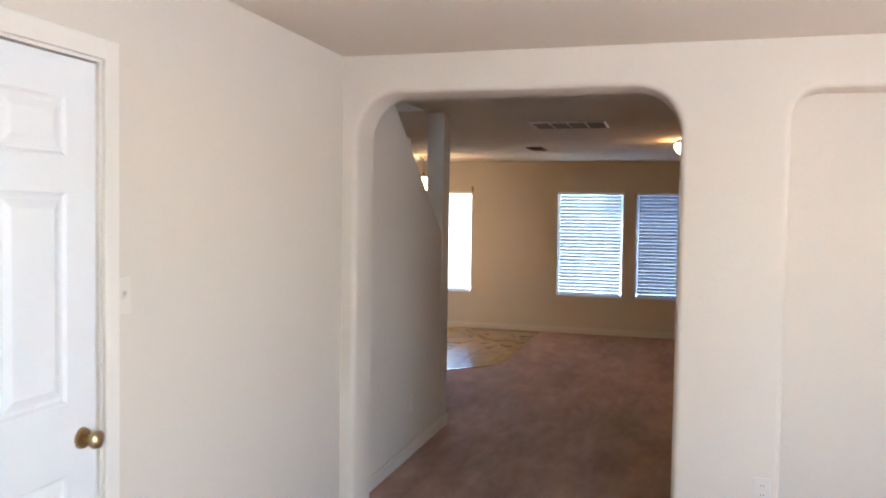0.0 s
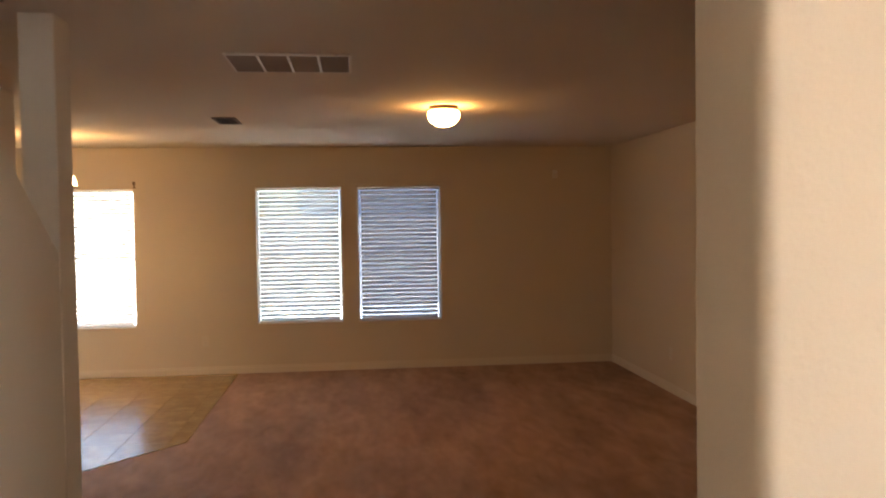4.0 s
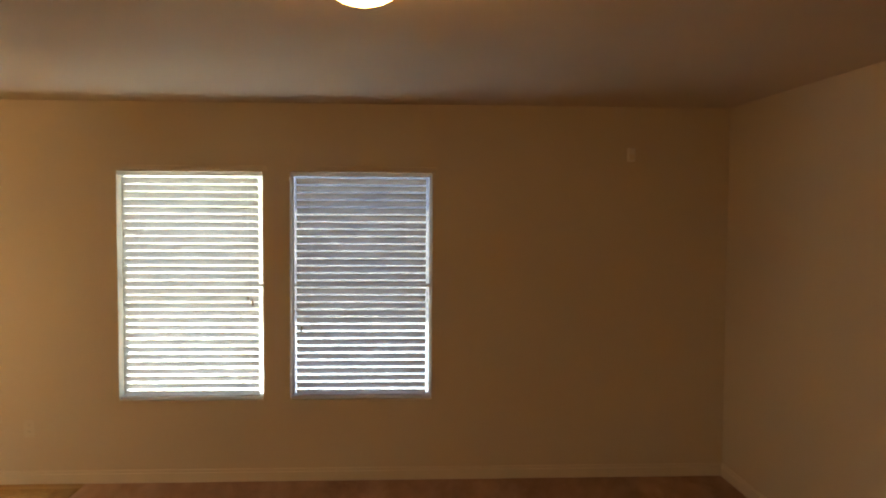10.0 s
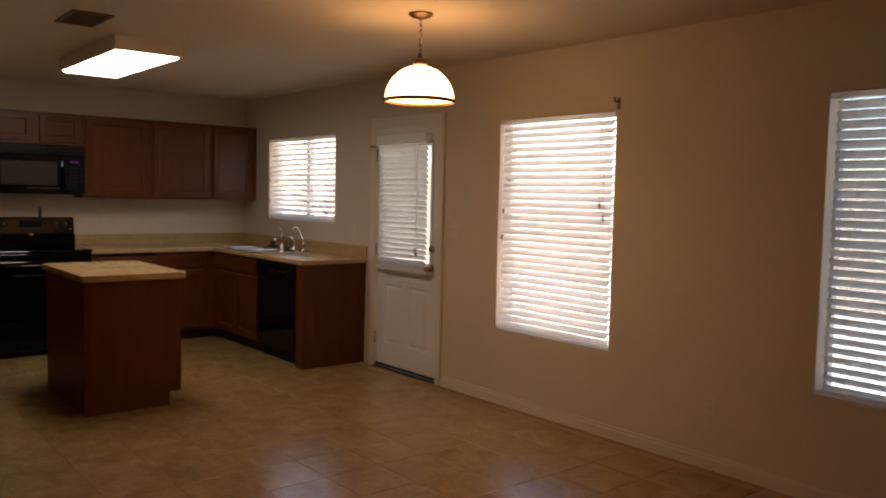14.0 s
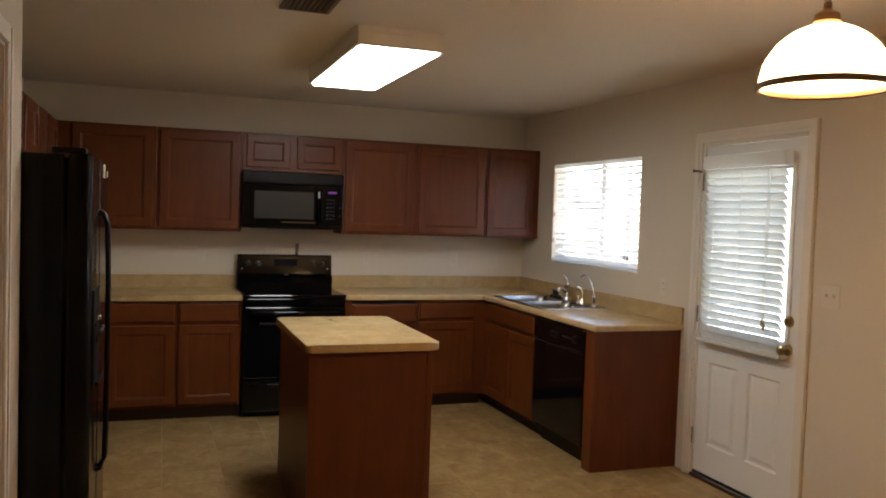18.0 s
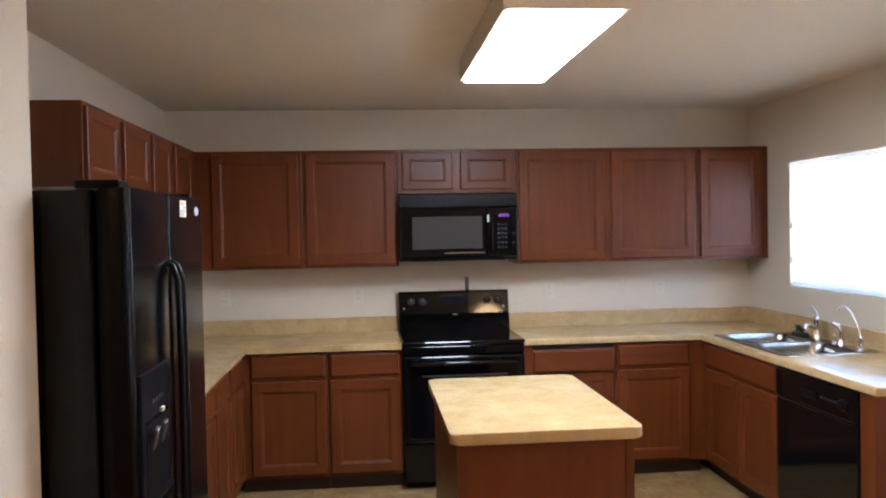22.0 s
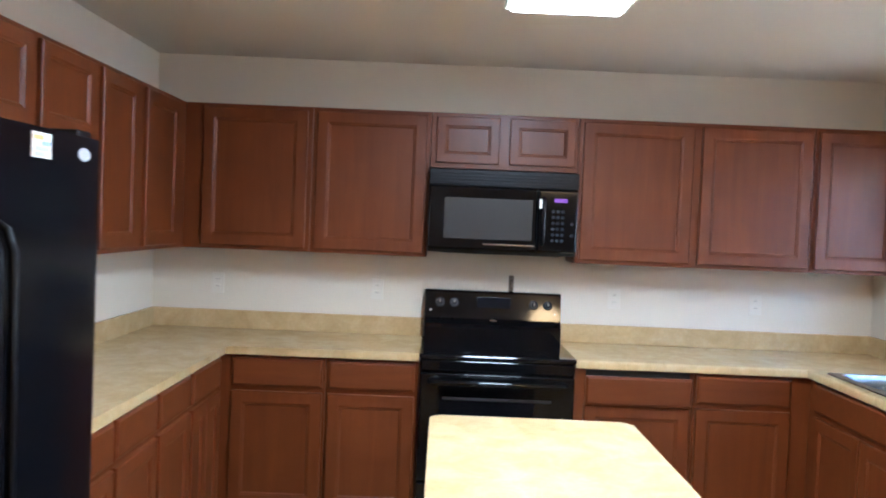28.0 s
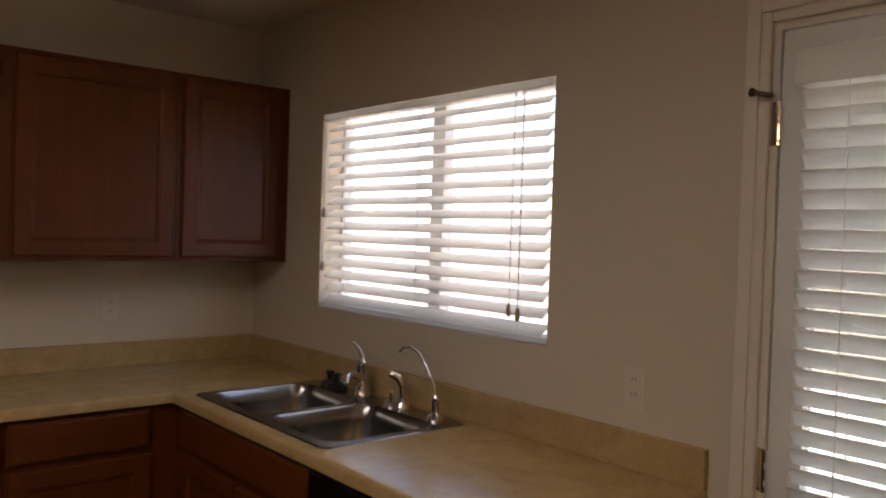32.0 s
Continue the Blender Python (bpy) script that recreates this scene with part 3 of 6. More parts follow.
def slat_mesh(length, tilt, width=0.05, sag=0.0):
    """One thin slat along x, centred, slightly crowned and tilted about its length."""
    bm = bmesh.new()
    n = 4
    pr = [(-width / 2 + width * k / n, 0.003 * (1 - (2 * k / n - 1) ** 2)) for k in range(n + 1)]
    loop = [(y, z) for y, z in pr] + [(y, z - 0.0026) for y, z in reversed(pr)]
    c, s = math.cos(tilt), math.sin(tilt)
    rot = [(y * c - z * s, y * s + z * c) for y, z in loop]
    prism_x(bm, rot, -length / 2, length / 2)
    bmesh.ops.recalc_face_normals(bm, faces=bm.faces)
    me = bpy.data.meshes.new("slat")
    bm.to_mesh(me)
    bm.free()
    me.materials.append(SLAT)
    return me


def blind(x0, x1, z0, z1, y, pitch, tilt, label, ladders, tassels=(), bow=0.0, rail=0.03, gap=0.058):
    """A two-inch horizontal blind: headrail, slats, ladder cords, bottom rail, pull cords with tassels."""
    b = thing("window_blind", ((x0 + x1) / 2, y, z0), label, "blind", "window blinds")
    part("headrail", boxes((x0 + 0.004, x1 - 0.004, y - 0.032, y + 0.028, z1 - rail, z1 - 0.002), bevel=0.004), SLAT, b, "white blind valance")
    me = slat_mesh(x1 - x0 - gap, tilt)
    zt, zb = z1 - rail - 0.03, z0 + 0.045
    n = int((zt - zb) / pitch)
    for k in range(n + 1):
        o = new("slat", me)
        o.parent = b
        z = zb + (zt - zb) * k / n
        o.location = (random.uniform(-0.0015, 0.0015), random.uniform(-0.001, 0.001), z - z0)
        o.rotation_euler = (radians(random.gauss(0, 0.4)), radians(random.gauss(0, 0.05) + bow * (k / n - 0.5)), 0)
    part("bottom_rail", boxes((x0 + 0.006, x1 - 0.006, y - 0.026, y + 0.026, z0 + 0.006, z0 + 0.026), bevel=0.004), SLAT, b, "white blind bottom rail")
    for fx in ladders:
        xx = x0 + (x1 - x0) * fx
        for dy in (-0.0275, 0.0275):
            part("ladder_cord", boxes((xx - 0.0012, xx + 0.0012, y + dy - 0.0008, y + dy + 0.0008, z0 + 0.02, z1 - rail)), SLAT, b)
    for fx, drop in tassels:
        xx = x0 + (x1 - x0) * fx
        c = part("pull_cord", boxes((xx - 0.0015, xx + 0.0015, y - 0.040, y - 0.037, z1 - drop, z1 - rail)), SLAT, b)
        t = bmesh.new()
        lathe(t, xx, y - 0.0385, [(0.002, z1 - drop + 0.012), (0.006, z1 - drop + 0.006), (0.009, z1 - drop - 0.018), (0.006, z1 - drop - 0.028), (0.001, z1 - drop - 0.03)], 12)
        part("tassel", t, TASSEL, c, "brown wooden tassel", True)
    return b


def dimming_screen(key, mat, label):
    x0, x1, z0, z1 = WINDOWS[key]
    s = thing("dimming_screen", ((x0 + x1) / 2, YB + 0.165, z0), label, "window screen", "sun screens")
    y = YB + 0.168
    part("mesh", boxes((x0 - 0.03, x1 + 0.03, y, y + 0.002, z0 - 0.03, z1 + 0.03)), mat, s)
    part("frame", boxes((x0 - 0.05, x0 - 0.03, y - 0.004, y + 0.008, z0 - 0.05, z1 + 0.05), (x1 + 0.03, x1 + 0.05, y - 0.004, y + 0.008, z0 - 0.05, z1 + 0.05),
         (x0 - 0.03, x1 + 0.03, y - 0.004, y + 0.008, z0 - 0.05, z0 - 0.03), (x0 - 0.03, x1 + 0.03, y - 0.004, y + 0.008, z1 + 0.03, z1 + 0.05)), BRONZE, s)


# screens added outside the paired windows to dim and cool their daylight
dimming_screen("w1", SCREEN, "woven screen added to dim daylight outside the living room window")
dimming_screen("w2", SCREEN_DARK, "dense screen added to dim daylight outside the living room window")
for key, style in (("w1", "hung"), ("w2", "hung"), ("w3", "hung"), ("kw", "slider")):
    window("window_" + str(list(WINDOWS).index(key) + 1), *WINDOWS[key], style)
blind(*WINDOWS["w1"], YB + 0.029, 0.047, radians(-46), "white two-inch horizontal blind, lowered with half-closed slats", (0.15, 0.85), ((0.90, 0.80), (0.93, 0.83)), gap=0.062)
blind(*WINDOWS["w2"], YB + 0.029, 0.047, radians(-46), "white two-inch horizontal blind, lowered, beside its twin", (0.15, 0.83), ((0.08, 1.0),), gap=0.078)
blind(*WINDOWS["w3"], YB + 0.029, 0.046, radians(45), "white horizontal blind glowing with daylight in the dining area", (0.15, 0.85), ((0.06, 0.62), (0.90, 0.56), (0.93, 0.64), (0.05, 0.80)))
blind(*WINDOWS["kw"], YB + 0.029, 0.047, radians(35), "white horizontal blind over the kitchen sink window", (0.14, 0.5, 0.90), ((0.03, 0.40), (0.03, 0.62), (0.88, 0.70), (0.91, 0.71)))

# curtain brackets left over the windows
def bracket(x, z):
    b = thing("curtain_bracket", (x, YB, z), "small bronze curtain bracket fixed above the window corner", "bracket", "curtain brackets")
    part("plate", boxes((x - 0.012, x + 0.012, YB - 0.004, YB, z - 0.035, z + 0.035), bevel=0.0015), BRONZE, b)
    part("hook", boxes((x - 0.006, x + 0.006, YB - 0.045, YB - 0.004, z + 0.005, z + 0.017), (x - 0.006, x + 0.006, YB - 0.045, YB - 0.036, z + 0.017, z + 0.035), bevel=0.0015), BRONZE, b)


bracket(-2.445, 2.045)

# cornice strips above the paired windows
for a, b_ in ((WINDOWS["w1"][0] - 0.03, WINDOWS["w1"][1] + 0.03), (WINDOWS["w2"][0] - 0.03, WINDOWS["w2"][1] + 0.03)):
    structure("trim", boxes((a, b_, YB - 0.012, YB, 2.006, 2.038), bevel=0.003), PAINT, "painted ledge strip above the window", "trim")

# ---- doors ----
def frame_panel(bm, f, u0, u1, z0, z1, depth, rim=0.028):
    """A raised panel field: a sunk groove ring round a raised centre, on the face given by f(u, z, d)."""
    rings = []
    for inset, d in ((0.0, 0.0), (rim * 0.35, -depth), (rim * 0.75, -depth), (rim * 1.6, -0.001)):
        rings.append([bm.verts.new(f(u, z, d)) for u, z in ((u0 + inset, z0 + inset), (u1 - inset, z0 + inset), (u1 - inset, z1 - inset), (u0 + inset, z1 - inset))])
    for a, b in zip(rings, rings[1:]):
        for k in range(4):
            bm.faces.new((a[k], a[(k + 1) % 4], b[(k + 1) % 4], b[k]))
    bm.faces.new(rings[-1])


def panel_leaf(bm, f, g, u0, u1, z0, z1, panels, depth=0.008):
    """A door leaf: the front face f with sunk panels cut in a grid, and the back face g."""
    us = sorted({u0, u1, *[p[0] for p in panels], *[p[1] for p in panels]})
    zs = sorted({z0, z1, *[p[2] for p in panels], *[p[3] for p in panels]})
    for face in (f, g):
        grid = {}
        for u in us:
            for z in zs:
                grid[u, z] = bm.verts.new(face(u, z, 0.0))
        for a, b in zip(us, us[1:]):
            for c, d in zip(zs, zs[1:]):
                if any(p[0] <= a and b <= p[1] and p[2] <= c and d <= p[3] for p in panels):
                    continue
                bm.faces.new((grid[a, c], grid[b, c], grid[b, d], grid[a, d]))
        for p in panels:
            frame_panel(bm, face, *p, depth)
    for (a, c), (b, d) in (((u0, z0), (u1, z0)), ((u1, z0), (u1, z1)), ((u1, z1), (u0, z1)), ((u0, z1), (u0, z0))):
        bm.faces.new((bm.verts.new(f(a, c, 0)), bm.verts.new(f(b, d, 0)), bm.verts.new(g(b, d, 0)), bm.verts.new(g(a, c, 0))))
    bmesh.ops.remove_doubles(bm, verts=bm.verts, dist=1e-5)


def six_panels(u0, u1, z0=0.0, top=2.03):
    w = u1 - u0
    st, mid = 0.115 * w / 0.8, 0.1 * w / 0.8
    cols = ((u0 + st, u0 + (w - mid) / 2), (u0 + (w + mid) / 2, u1 - st))
    rows_ = ((0.24, 0.88), (1.08, 1.66), (1.76, 1.92))
    return [(a, b, z0 + c * top / 2.03, z0 + d * top / 2.03) for a, b in cols for c, d in rows_]


def knob(parent, center, out, mat):
    """A round door knob on its rose; out is the unit way off the door."""
    c, o = Vector(center), Vector(out)
    r = bmesh.new()
    cyl(r, c, c + o * 0.008, 0.032, 0.029, 24)
    k = part("knob_rose", r, mat, parent, "brass rose", True)
    s = bmesh.new()
    tube(s, [c + o * d for d in (0.006, 0.02, 0.030, 0.036, 0.046, 0.056, 0.062, 0.065)], [0.011, 0.010, 0.013, 0.022, 0.0275, 0.026, 0.018, 0.004], 20)
    part("knob", s, mat, k, "worn brass knob", True)


# entry closet door, shut
def closet_door():
    y0, y1, top = CLOSET
    d = thing("door_1", (XE - 0.05, (y0 + y1) / 2, 0), "white six-panel closet door, shut, with a brass knob", "door", "", "structure")
    bm = bmesh.new()
    xf = XE - 0.012
    f = lambda u, z, dd: (xf + dd, u, z)
    g = lambda u, z, dd: (xf - 0.035 - dd, u, z)
    a, b = y0 + 0.018, y1 - 0.018
    panel_leaf(bm, f, g, a, b, 0.012, top - 0.02, six_panels(a, b, 0.012, top - 0.03))
    part("leaf", bm, WHITE, d, "white painted six-panel leaf")
    part("jamb", boxes((XE - 0.12, XE, y0, y0 + 0.015, 0, top), (XE - 0.12, XE, y1 - 0.015, y1, 0, top), (XE - 0.12, XE, y0 + 0.015, y1 - 0.015, top - 0.015, top)), TRIM, d)
    part("casing", boxes((XE, XE + 0.014, y0 - 0.055, y0 + 0.006, 0, top + 0.055), (XE, XE + 0.014, y1 - 0.006, y1 + 0.055, 0, top + 0.055), (XE, XE + 0.014, y0 + 0.006, y1 - 0.006, top - 0.006, top + 0.055), bevel=0.004), TRIM, d)
    knob(d, (xf, y1 - 0.075, 1.0), (1, 0, 0), BRASS)
    structure("wall_closet", boxes((XE - 0.75, XE - 0.7, 1.0, 2.3, 0, 2.3), (XE - 0.7, XE - 0.12, 2.25, 2.3, 0, 2.3), (XE - 0.7, XE - 0.12, 1.0, 1.05, 0, 2.3), (XE - 0.7, XE - 0.12, 1.05, 2.25, 2.25, 2.3)), PAINT, "plain wall inside the closet", "wall")


closet_door()


def pantry_door():
    x0, x1, top = PANTRY
    d = thing("door_2", (x0 + 0.03, YP - 0.5, 0), "white six-panel pantry door standing open inwards", "door", "", "structure")
    part("jamb", boxes((x0, x0 + 0.018, YP - 0.116, YP + 0.001, 0, top), (x1 - 0.018, x1, YP - 0.116, YP + 0.001, 0, top), (x0 + 0.018, x1 - 0.018, YP - 0.116, YP + 0.001, top - 0.018, top)), TRIM, d)
    stop = boxes((x0 + 0.018, x0 + 0.03, YP - 0.075, YP - 0.045, 0, top - 0.018), (x1 - 0.03, x1 - 0.018, YP - 0.075, YP - 0.045, 0, top - 0.018))
    part("door_stop", stop, TRIM, d)
    bm = bmesh.new()
    for a, b, c, e in ((x0 - 0.055, x0 + 0.006, 0, top + 0.055), (x1 - 0.006, x1 + 0.055, 0, top + 0.055), (x0 + 0.006, x1 - 0.006, top - 0.006, top + 0.055)):
        box(bm, a, b, YP, YP + 0.013, c, e, bevel=0.004)
        box(bm, a + 0.004, b - 0.03 if b - a < 0.1 else b - 0.004, YP + 0.013, YP + 0.018, c, e - 0.004, bevel=0.002)
    part("casing", bm, TRIM, d, "cream moulded casing")
    # leaf hinged at the far jamb, swung into the pantry
    ya = YP - 0.118
    xl = x0 + 0.036
    bm = bmesh.new()
    swing = radians(22)
    cs, sn = math.cos(swing), math.sin(swing)
    f = lambda u, z, dd: (xl + (0.035 + dd) * cs - (u - ya) * sn, ya + (u - ya) * cs + (0.035 + dd) * sn, z)
    g = lambda u, z, dd: (xl - dd * cs - (u - ya) * sn, ya + (u - ya) * cs - dd * sn, z)
    panel_leaf(bm, f, g, ya - 0.74, ya - 0.012, 0.012, top - 0.022, six_panels(ya - 0.74, ya - 0.012, 0.012, top - 0.03))
    part("leaf", bm, WHITE, d, "white painted six-panel leaf")
    for z in (0.25, 1.08, 1.84):
        h = bmesh.new()
        box(h, x0 + 0.0185, x0 + 0.0215, YP - 0.112, YP - 0.08, z - 0.045, z + 0.045)
        cyl(h, (x0 + 0.026, ya + 0.002, z - 0.045), (x0 + 0.026, ya + 0.002, z + 0.045), 0.006, seg=10)
        part("hinge", h, TRIM, d, "painted hinge")


pantry_door()


def back_door():
    x0, x1, top = DOOR_B
    d = thing("door_3", ((x0 + x1) / 2, YB + 0.03, 0), "white steel back door with a glazed upper half and a blind", "door", "", "structure")
    j = 0.03
    part("jamb", boxes((x0, x0 + j, YB, YB + 0.16, 0, top), (x1 - j, x1, YB, YB + 0.16, 0, top), (x0 + j, x1 - j, YB, YB + 0.16, top - j, top)), TRIM, d)
    bm = bmesh.new()
    for a, b, c, e in ((x0 - 0.05, x0 + 0.012, 0, top + 0.055), (x1 - 0.012, x1 + 0.05, 0, top + 0.055), (x0 + 0.012, x1 - 0.012, top - 0.012, top + 0.055)):
        box(bm, a, b, YB - 0.013, YB - 0.0005, c, e, bevel=0.004)
    for a, b, c, e in ((x0 - 0.046, x0 - 0.012, 0, top + 0.05), (x1 + 0.012, x1 + 0.046, 0, top + 0.05), (x0 - 0.012, x1 + 0.012, top + 0.012, top + 0.05)):
        box(bm, a, b, YB - 0.019, YB - 0.013, c, e, bevel=0.002)
    part("casing", bm, TRIM, d, "cream moulded casing")
    a, b, lz0, lz1 = x0 + j + 0.004, x1 - j - 0.004, 0.03, top - j - 0.004
    gx0, gx1, gz0, gz1 = a + 0.075, b - 0.085, 0.93, 1.86
    yf = YB + 0.006
    bm = bmesh.new()
    f = lambda u, z, dd: (u, yf - dd, z)
    g = lambda u, z, dd: (u, yf + 0.044 + dd, z)
    m = (a + b) / 2
    low = [(a + 0.11, m - 0.045, 0.22, 0.72), (m + 0.045, b - 0.11, 0.22, 0.72)]
    us = sorted({a, b, gx0, gx1, *[p[0] for p in low], *[p[1] for p in low]})
    zs = sorted({lz0, lz1, gz0, gz1, 0.22, 0.72})
    for face in (f, g):
        for u0, u1 in zip(us, us[1:]):
            for z0, z1 in zip(zs, zs[1:]):
                hole = gx0 <= u0 and u1 <= gx1 and gz0 <= z0 and z1 <= gz1
                if hole or any(p[0] <= u0 and u1 <= p[1] and p[2] <= z0 and z1 <= p[3] for p in low):
                    continue
                bm.faces.new([bm.verts.new(face(u, z, 0)) for u, z in ((u0, z0), (u1, z0), (u1, z1), (u0, z1))])
        for p in low:
            frame_panel(bm, face, *p, 0.009)
    for r in ((a, b, lz0, lz1), (gx0, gx1, gz0, gz1)):
        c = ((r[0], r[2]), (r[1], r[2]), (r[1], r[3]), (r[0], r[3]))
        for k in range(4):
            (u, z), (u2, z2) = c[k], c[(k + 1) % 4]
            bm.faces.new([bm.verts.new(v) for v in (f(u, z, 0), f(u2, z2, 0), g(u2, z2, 0), g(u, z, 0))])
    bmesh.ops.remove_doubles(bm, verts=bm.verts, dist=1e-5)
    leaf = part("leaf", bm, WHITE, d, "white steel leaf with two sunk lower panels")
    part("glazing_bead", boxes((gx0 - 0.025, gx0 + 0.006, yf - 0.008, yf, gz0 - 0.025, gz1 + 0.025), (gx1 - 0.006, gx1 + 0.025, yf - 0.008, yf, gz0 - 0.025, gz1 + 0.025),
         (gx0 + 0.006, gx1 - 0.006, yf - 0.008, yf, gz0 - 0.025, gz0 + 0.006), (gx0 + 0.006, gx1 - 0.006, yf - 0.008, yf, gz1 - 0.006, gz1 + 0.025), bevel=0.003), WHITE, leaf)
    part("pane", boxes((gx0 - 0.004, gx1 + 0.004, yf + 0.018, yf + 0.024, gz0 - 0.004, gz1 + 0.004)), GLASS_DIM, leaf)
    knob(d, (b - 0.065, yf, 0.90), (0, -1, 0), BRASS)
    bolt = bmesh.new()
    cyl(bolt, (b - 0.065, yf, 1.05), (b - 0.065, yf - 0.014, 1.05), 0.031, 0.028, 24)
    t = part("deadbolt", bolt, BRASS, d, "aged brass deadbolt", True)
    part("thumb_turn", boxes((b - 0.069, b - 0.061, yf - 0.034, yf - 0.013, 1.032, 1.068), bevel=0.003), BRASS, t)
    for z in (0.25, 1.0, 1.80):
        h = bmesh.new()
        cyl(h, (x0 + j + 0.001, YB - 0.004, z - 0.05), (x0 + j + 0.001, YB - 0.004, z + 0.05), 0.0075, seg=12)
        box(h, x0 + j - 0.024, x0 + j - 0.002, YB - 0.0025, YB + 0.0005, z - 0.05, z + 0.05)
        part("hinge", h, CHROME if z < 1.9 else TRIM, d, "dull metal hinge")
    h = bmesh.new()
    tube(h, [(x0 + j - 0.012, YB - 0.012, 1.865), (x0 + j - 0.03, YB - 0.045, 1.868), (x0 + j - 0.035, YB - 0.06, 1.868)], [0.006, 0.006, 0.011], 10)
    part("hinge_pin_stop", h, BRONZE, d, "dark hinge-pin door stop", True)
    part("threshold", boxes((x0 + j, x1 - j, YB - 0.02, YB + 0.16, 0.002, 0.022), bevel=0.005), BRONZE, d, "dark metal threshold")
    part("sweep", boxes((a, b, yf - 0.006, yf, 0.024, 0.04)), RUBBER, d, "dark door sweep")
    bl = blind(gx0 - 0.015, gx1 + 0.015, 0.845, 1.95, yf - 0.045, 0.0415, radians(-54), "white horizontal blind hanging on the back door", (0.18, 0.5, 0.82), ((0.84, 0.91), (0.86, 0.93)), bow=1.0, rail=0.08, gap=0.03)
    for s in (gx0 - 0.01, gx1 + 0.01):
        part("hold_down", boxes((s - 0.008, s + 0.008, yf - 0.05, yf, 0.85, 0.87), bevel=0.002), PLASTIC, bl)


back_door()

# ---- kitchen cabinets ----
def door_face(bm, f, u0, u1, z0, z1, stile=0.055, sink=0.009):
    """A framed cabinet door with a flat sunk panel and a moulded inner edge, front at f(u, z, 0)."""
    o = [(u0, z0), (u1, z0), (u1, z1), (u0, z1)]
    rings = []
    for inset, d in ((0.0, -0.019), (0.0, -0.004), (0.004, 0.0), (stile, 0.0), (stile + 0.006, -0.003), (stile + 0.010, -0.003), (stile + 0.016, -sink)):
        sx, sz = (1, -1, -1, 1), (1, 1, -1, -1)
        rings.append([bm.verts.new(f(u + sx[k] * inset, z + sz[k] * inset, d)) for k, (u, z) in enumerate(o)])
    for a, b in zip(rings, rings[1:]):
        for k in range(4):
            bm.faces.new((a[k], a[(k + 1) % 4], b[(k + 1) % 4], b[k]))
    bm.faces.new(rings[-1])
    bm.faces.new(rings[0][::-1])


def drawer_face(bm, f, u0, u1, z0, z1):
    o = [(u0, z0), (u1, z0), (u1, z1), (u0, z1)]
    rings = []
    for inset, d in ((0.0, -0.019), (0.0, -0.008), (0.012, 0.0)):
        sx, sz = (1, -1, -1, 1), (1, 1, -1, -1)
        rings.append([bm.verts.new(f(u + sx[k] * inset, z + sz[k] * inset, d)) for k, (u, z) in enumerate(o)])
    for a, b in zip(rings, rings[1:]):
        for k in range(4):
            bm.faces.new((a[k], a[(k + 1) % 4], b[(k + 1) % 4], b[k]))
    bm.faces.new(rings[-1])
    bm.faces.new(rings[0][::-1])


# faces: u runs along the wall, d is out of the face
FX = lambda x: (lambda u, z, d: (x + d, u, z))          # facing +x
FY = lambda y: (lambda u, z, d: (u, y + d, z))          # facing +y
FN = lambda y: (lambda u, z, d: (u, y - d, z))          # facing -y


def upper(body, doors, f, label, mats=(None, None)):
    x0, x1, y0, y1, z0, z1 = body
    c = thing("wall_cabinet", ((x0 + x1) / 2, (y0 + y1) / 2, z0), label, "cabinet", "wall cabinets")
    part("body", boxes(body, bevel=0.002), CHERRY, c)
    for u0, u1, a, b in doors:
        bm = bmesh.new()
        door_face(bm, f, u0, u1, a, b, stile=0.055 if b - a > 0.4 else 0.045)
        part("door", bm, CHERRY, c)
    return c


VF = 7.785        # the same on the refrigerator wall
UF = XW + 0.295   # face frames of the wall cabinets
zl, zh = 1.372, 2.134
da, db = 1.392, 2.114
upper((XW, UF, VF + 0.001, 8.455, zl, zh), [(7.885, 8.43, da, db)], FX(UF + 0.02), "dark cherry wall cabinet with one framed door in the corner")
upper((XW, UF, 8.457, 9.075, zl, zh), [(8.48, 9.055, da, db)], FX(UF + 0.02), "dark cherry wall cabinet with one framed door")
upper((XW, UF, 9.077, 9.853, 1.845, zh), [(9.105, 9.435, 1.872, db), (9.49, 9.835, 1.872, db)], FX(UF + 0.02), "short cherry wall cabinet with two doors above the microwave")
upper((XW, UF, 9.855, 11.095, zl, zh), [(9.877, 10.455, da, db), (10.50, 11.08, da, db)], FX(UF + 0.02), "wide cherry wall cabinet with two framed doors")
upper((XW, UF, 11.097, YB, zl, zh), [(11.115, 11.545, da, db)], FX(UF + 0.02), "narrow cherry wall cabinet against the window wall")
upper((XW, -6.575, YF, VF, zl, zh), [(-7.07, -6.625, da, db)], FY(VF + 0.02), "cherry corner wall cabinet beside the refrigerator run")
upper((-6.573, -6.115, YF, VF, zl, zh), [(-6.535, -6.155, da, db)], FY(VF + 0.02), "cherry wall cabinet with one framed door")
upper((-6.113, -5.185, YF, VF, 1.80, zh), [(-6.085, -5.67, 1.82, db), (-5.605, -5.195, 1.82, db)], FY(VF + 0.02), "short cherry wall cabinet above and beside the refrigerator")


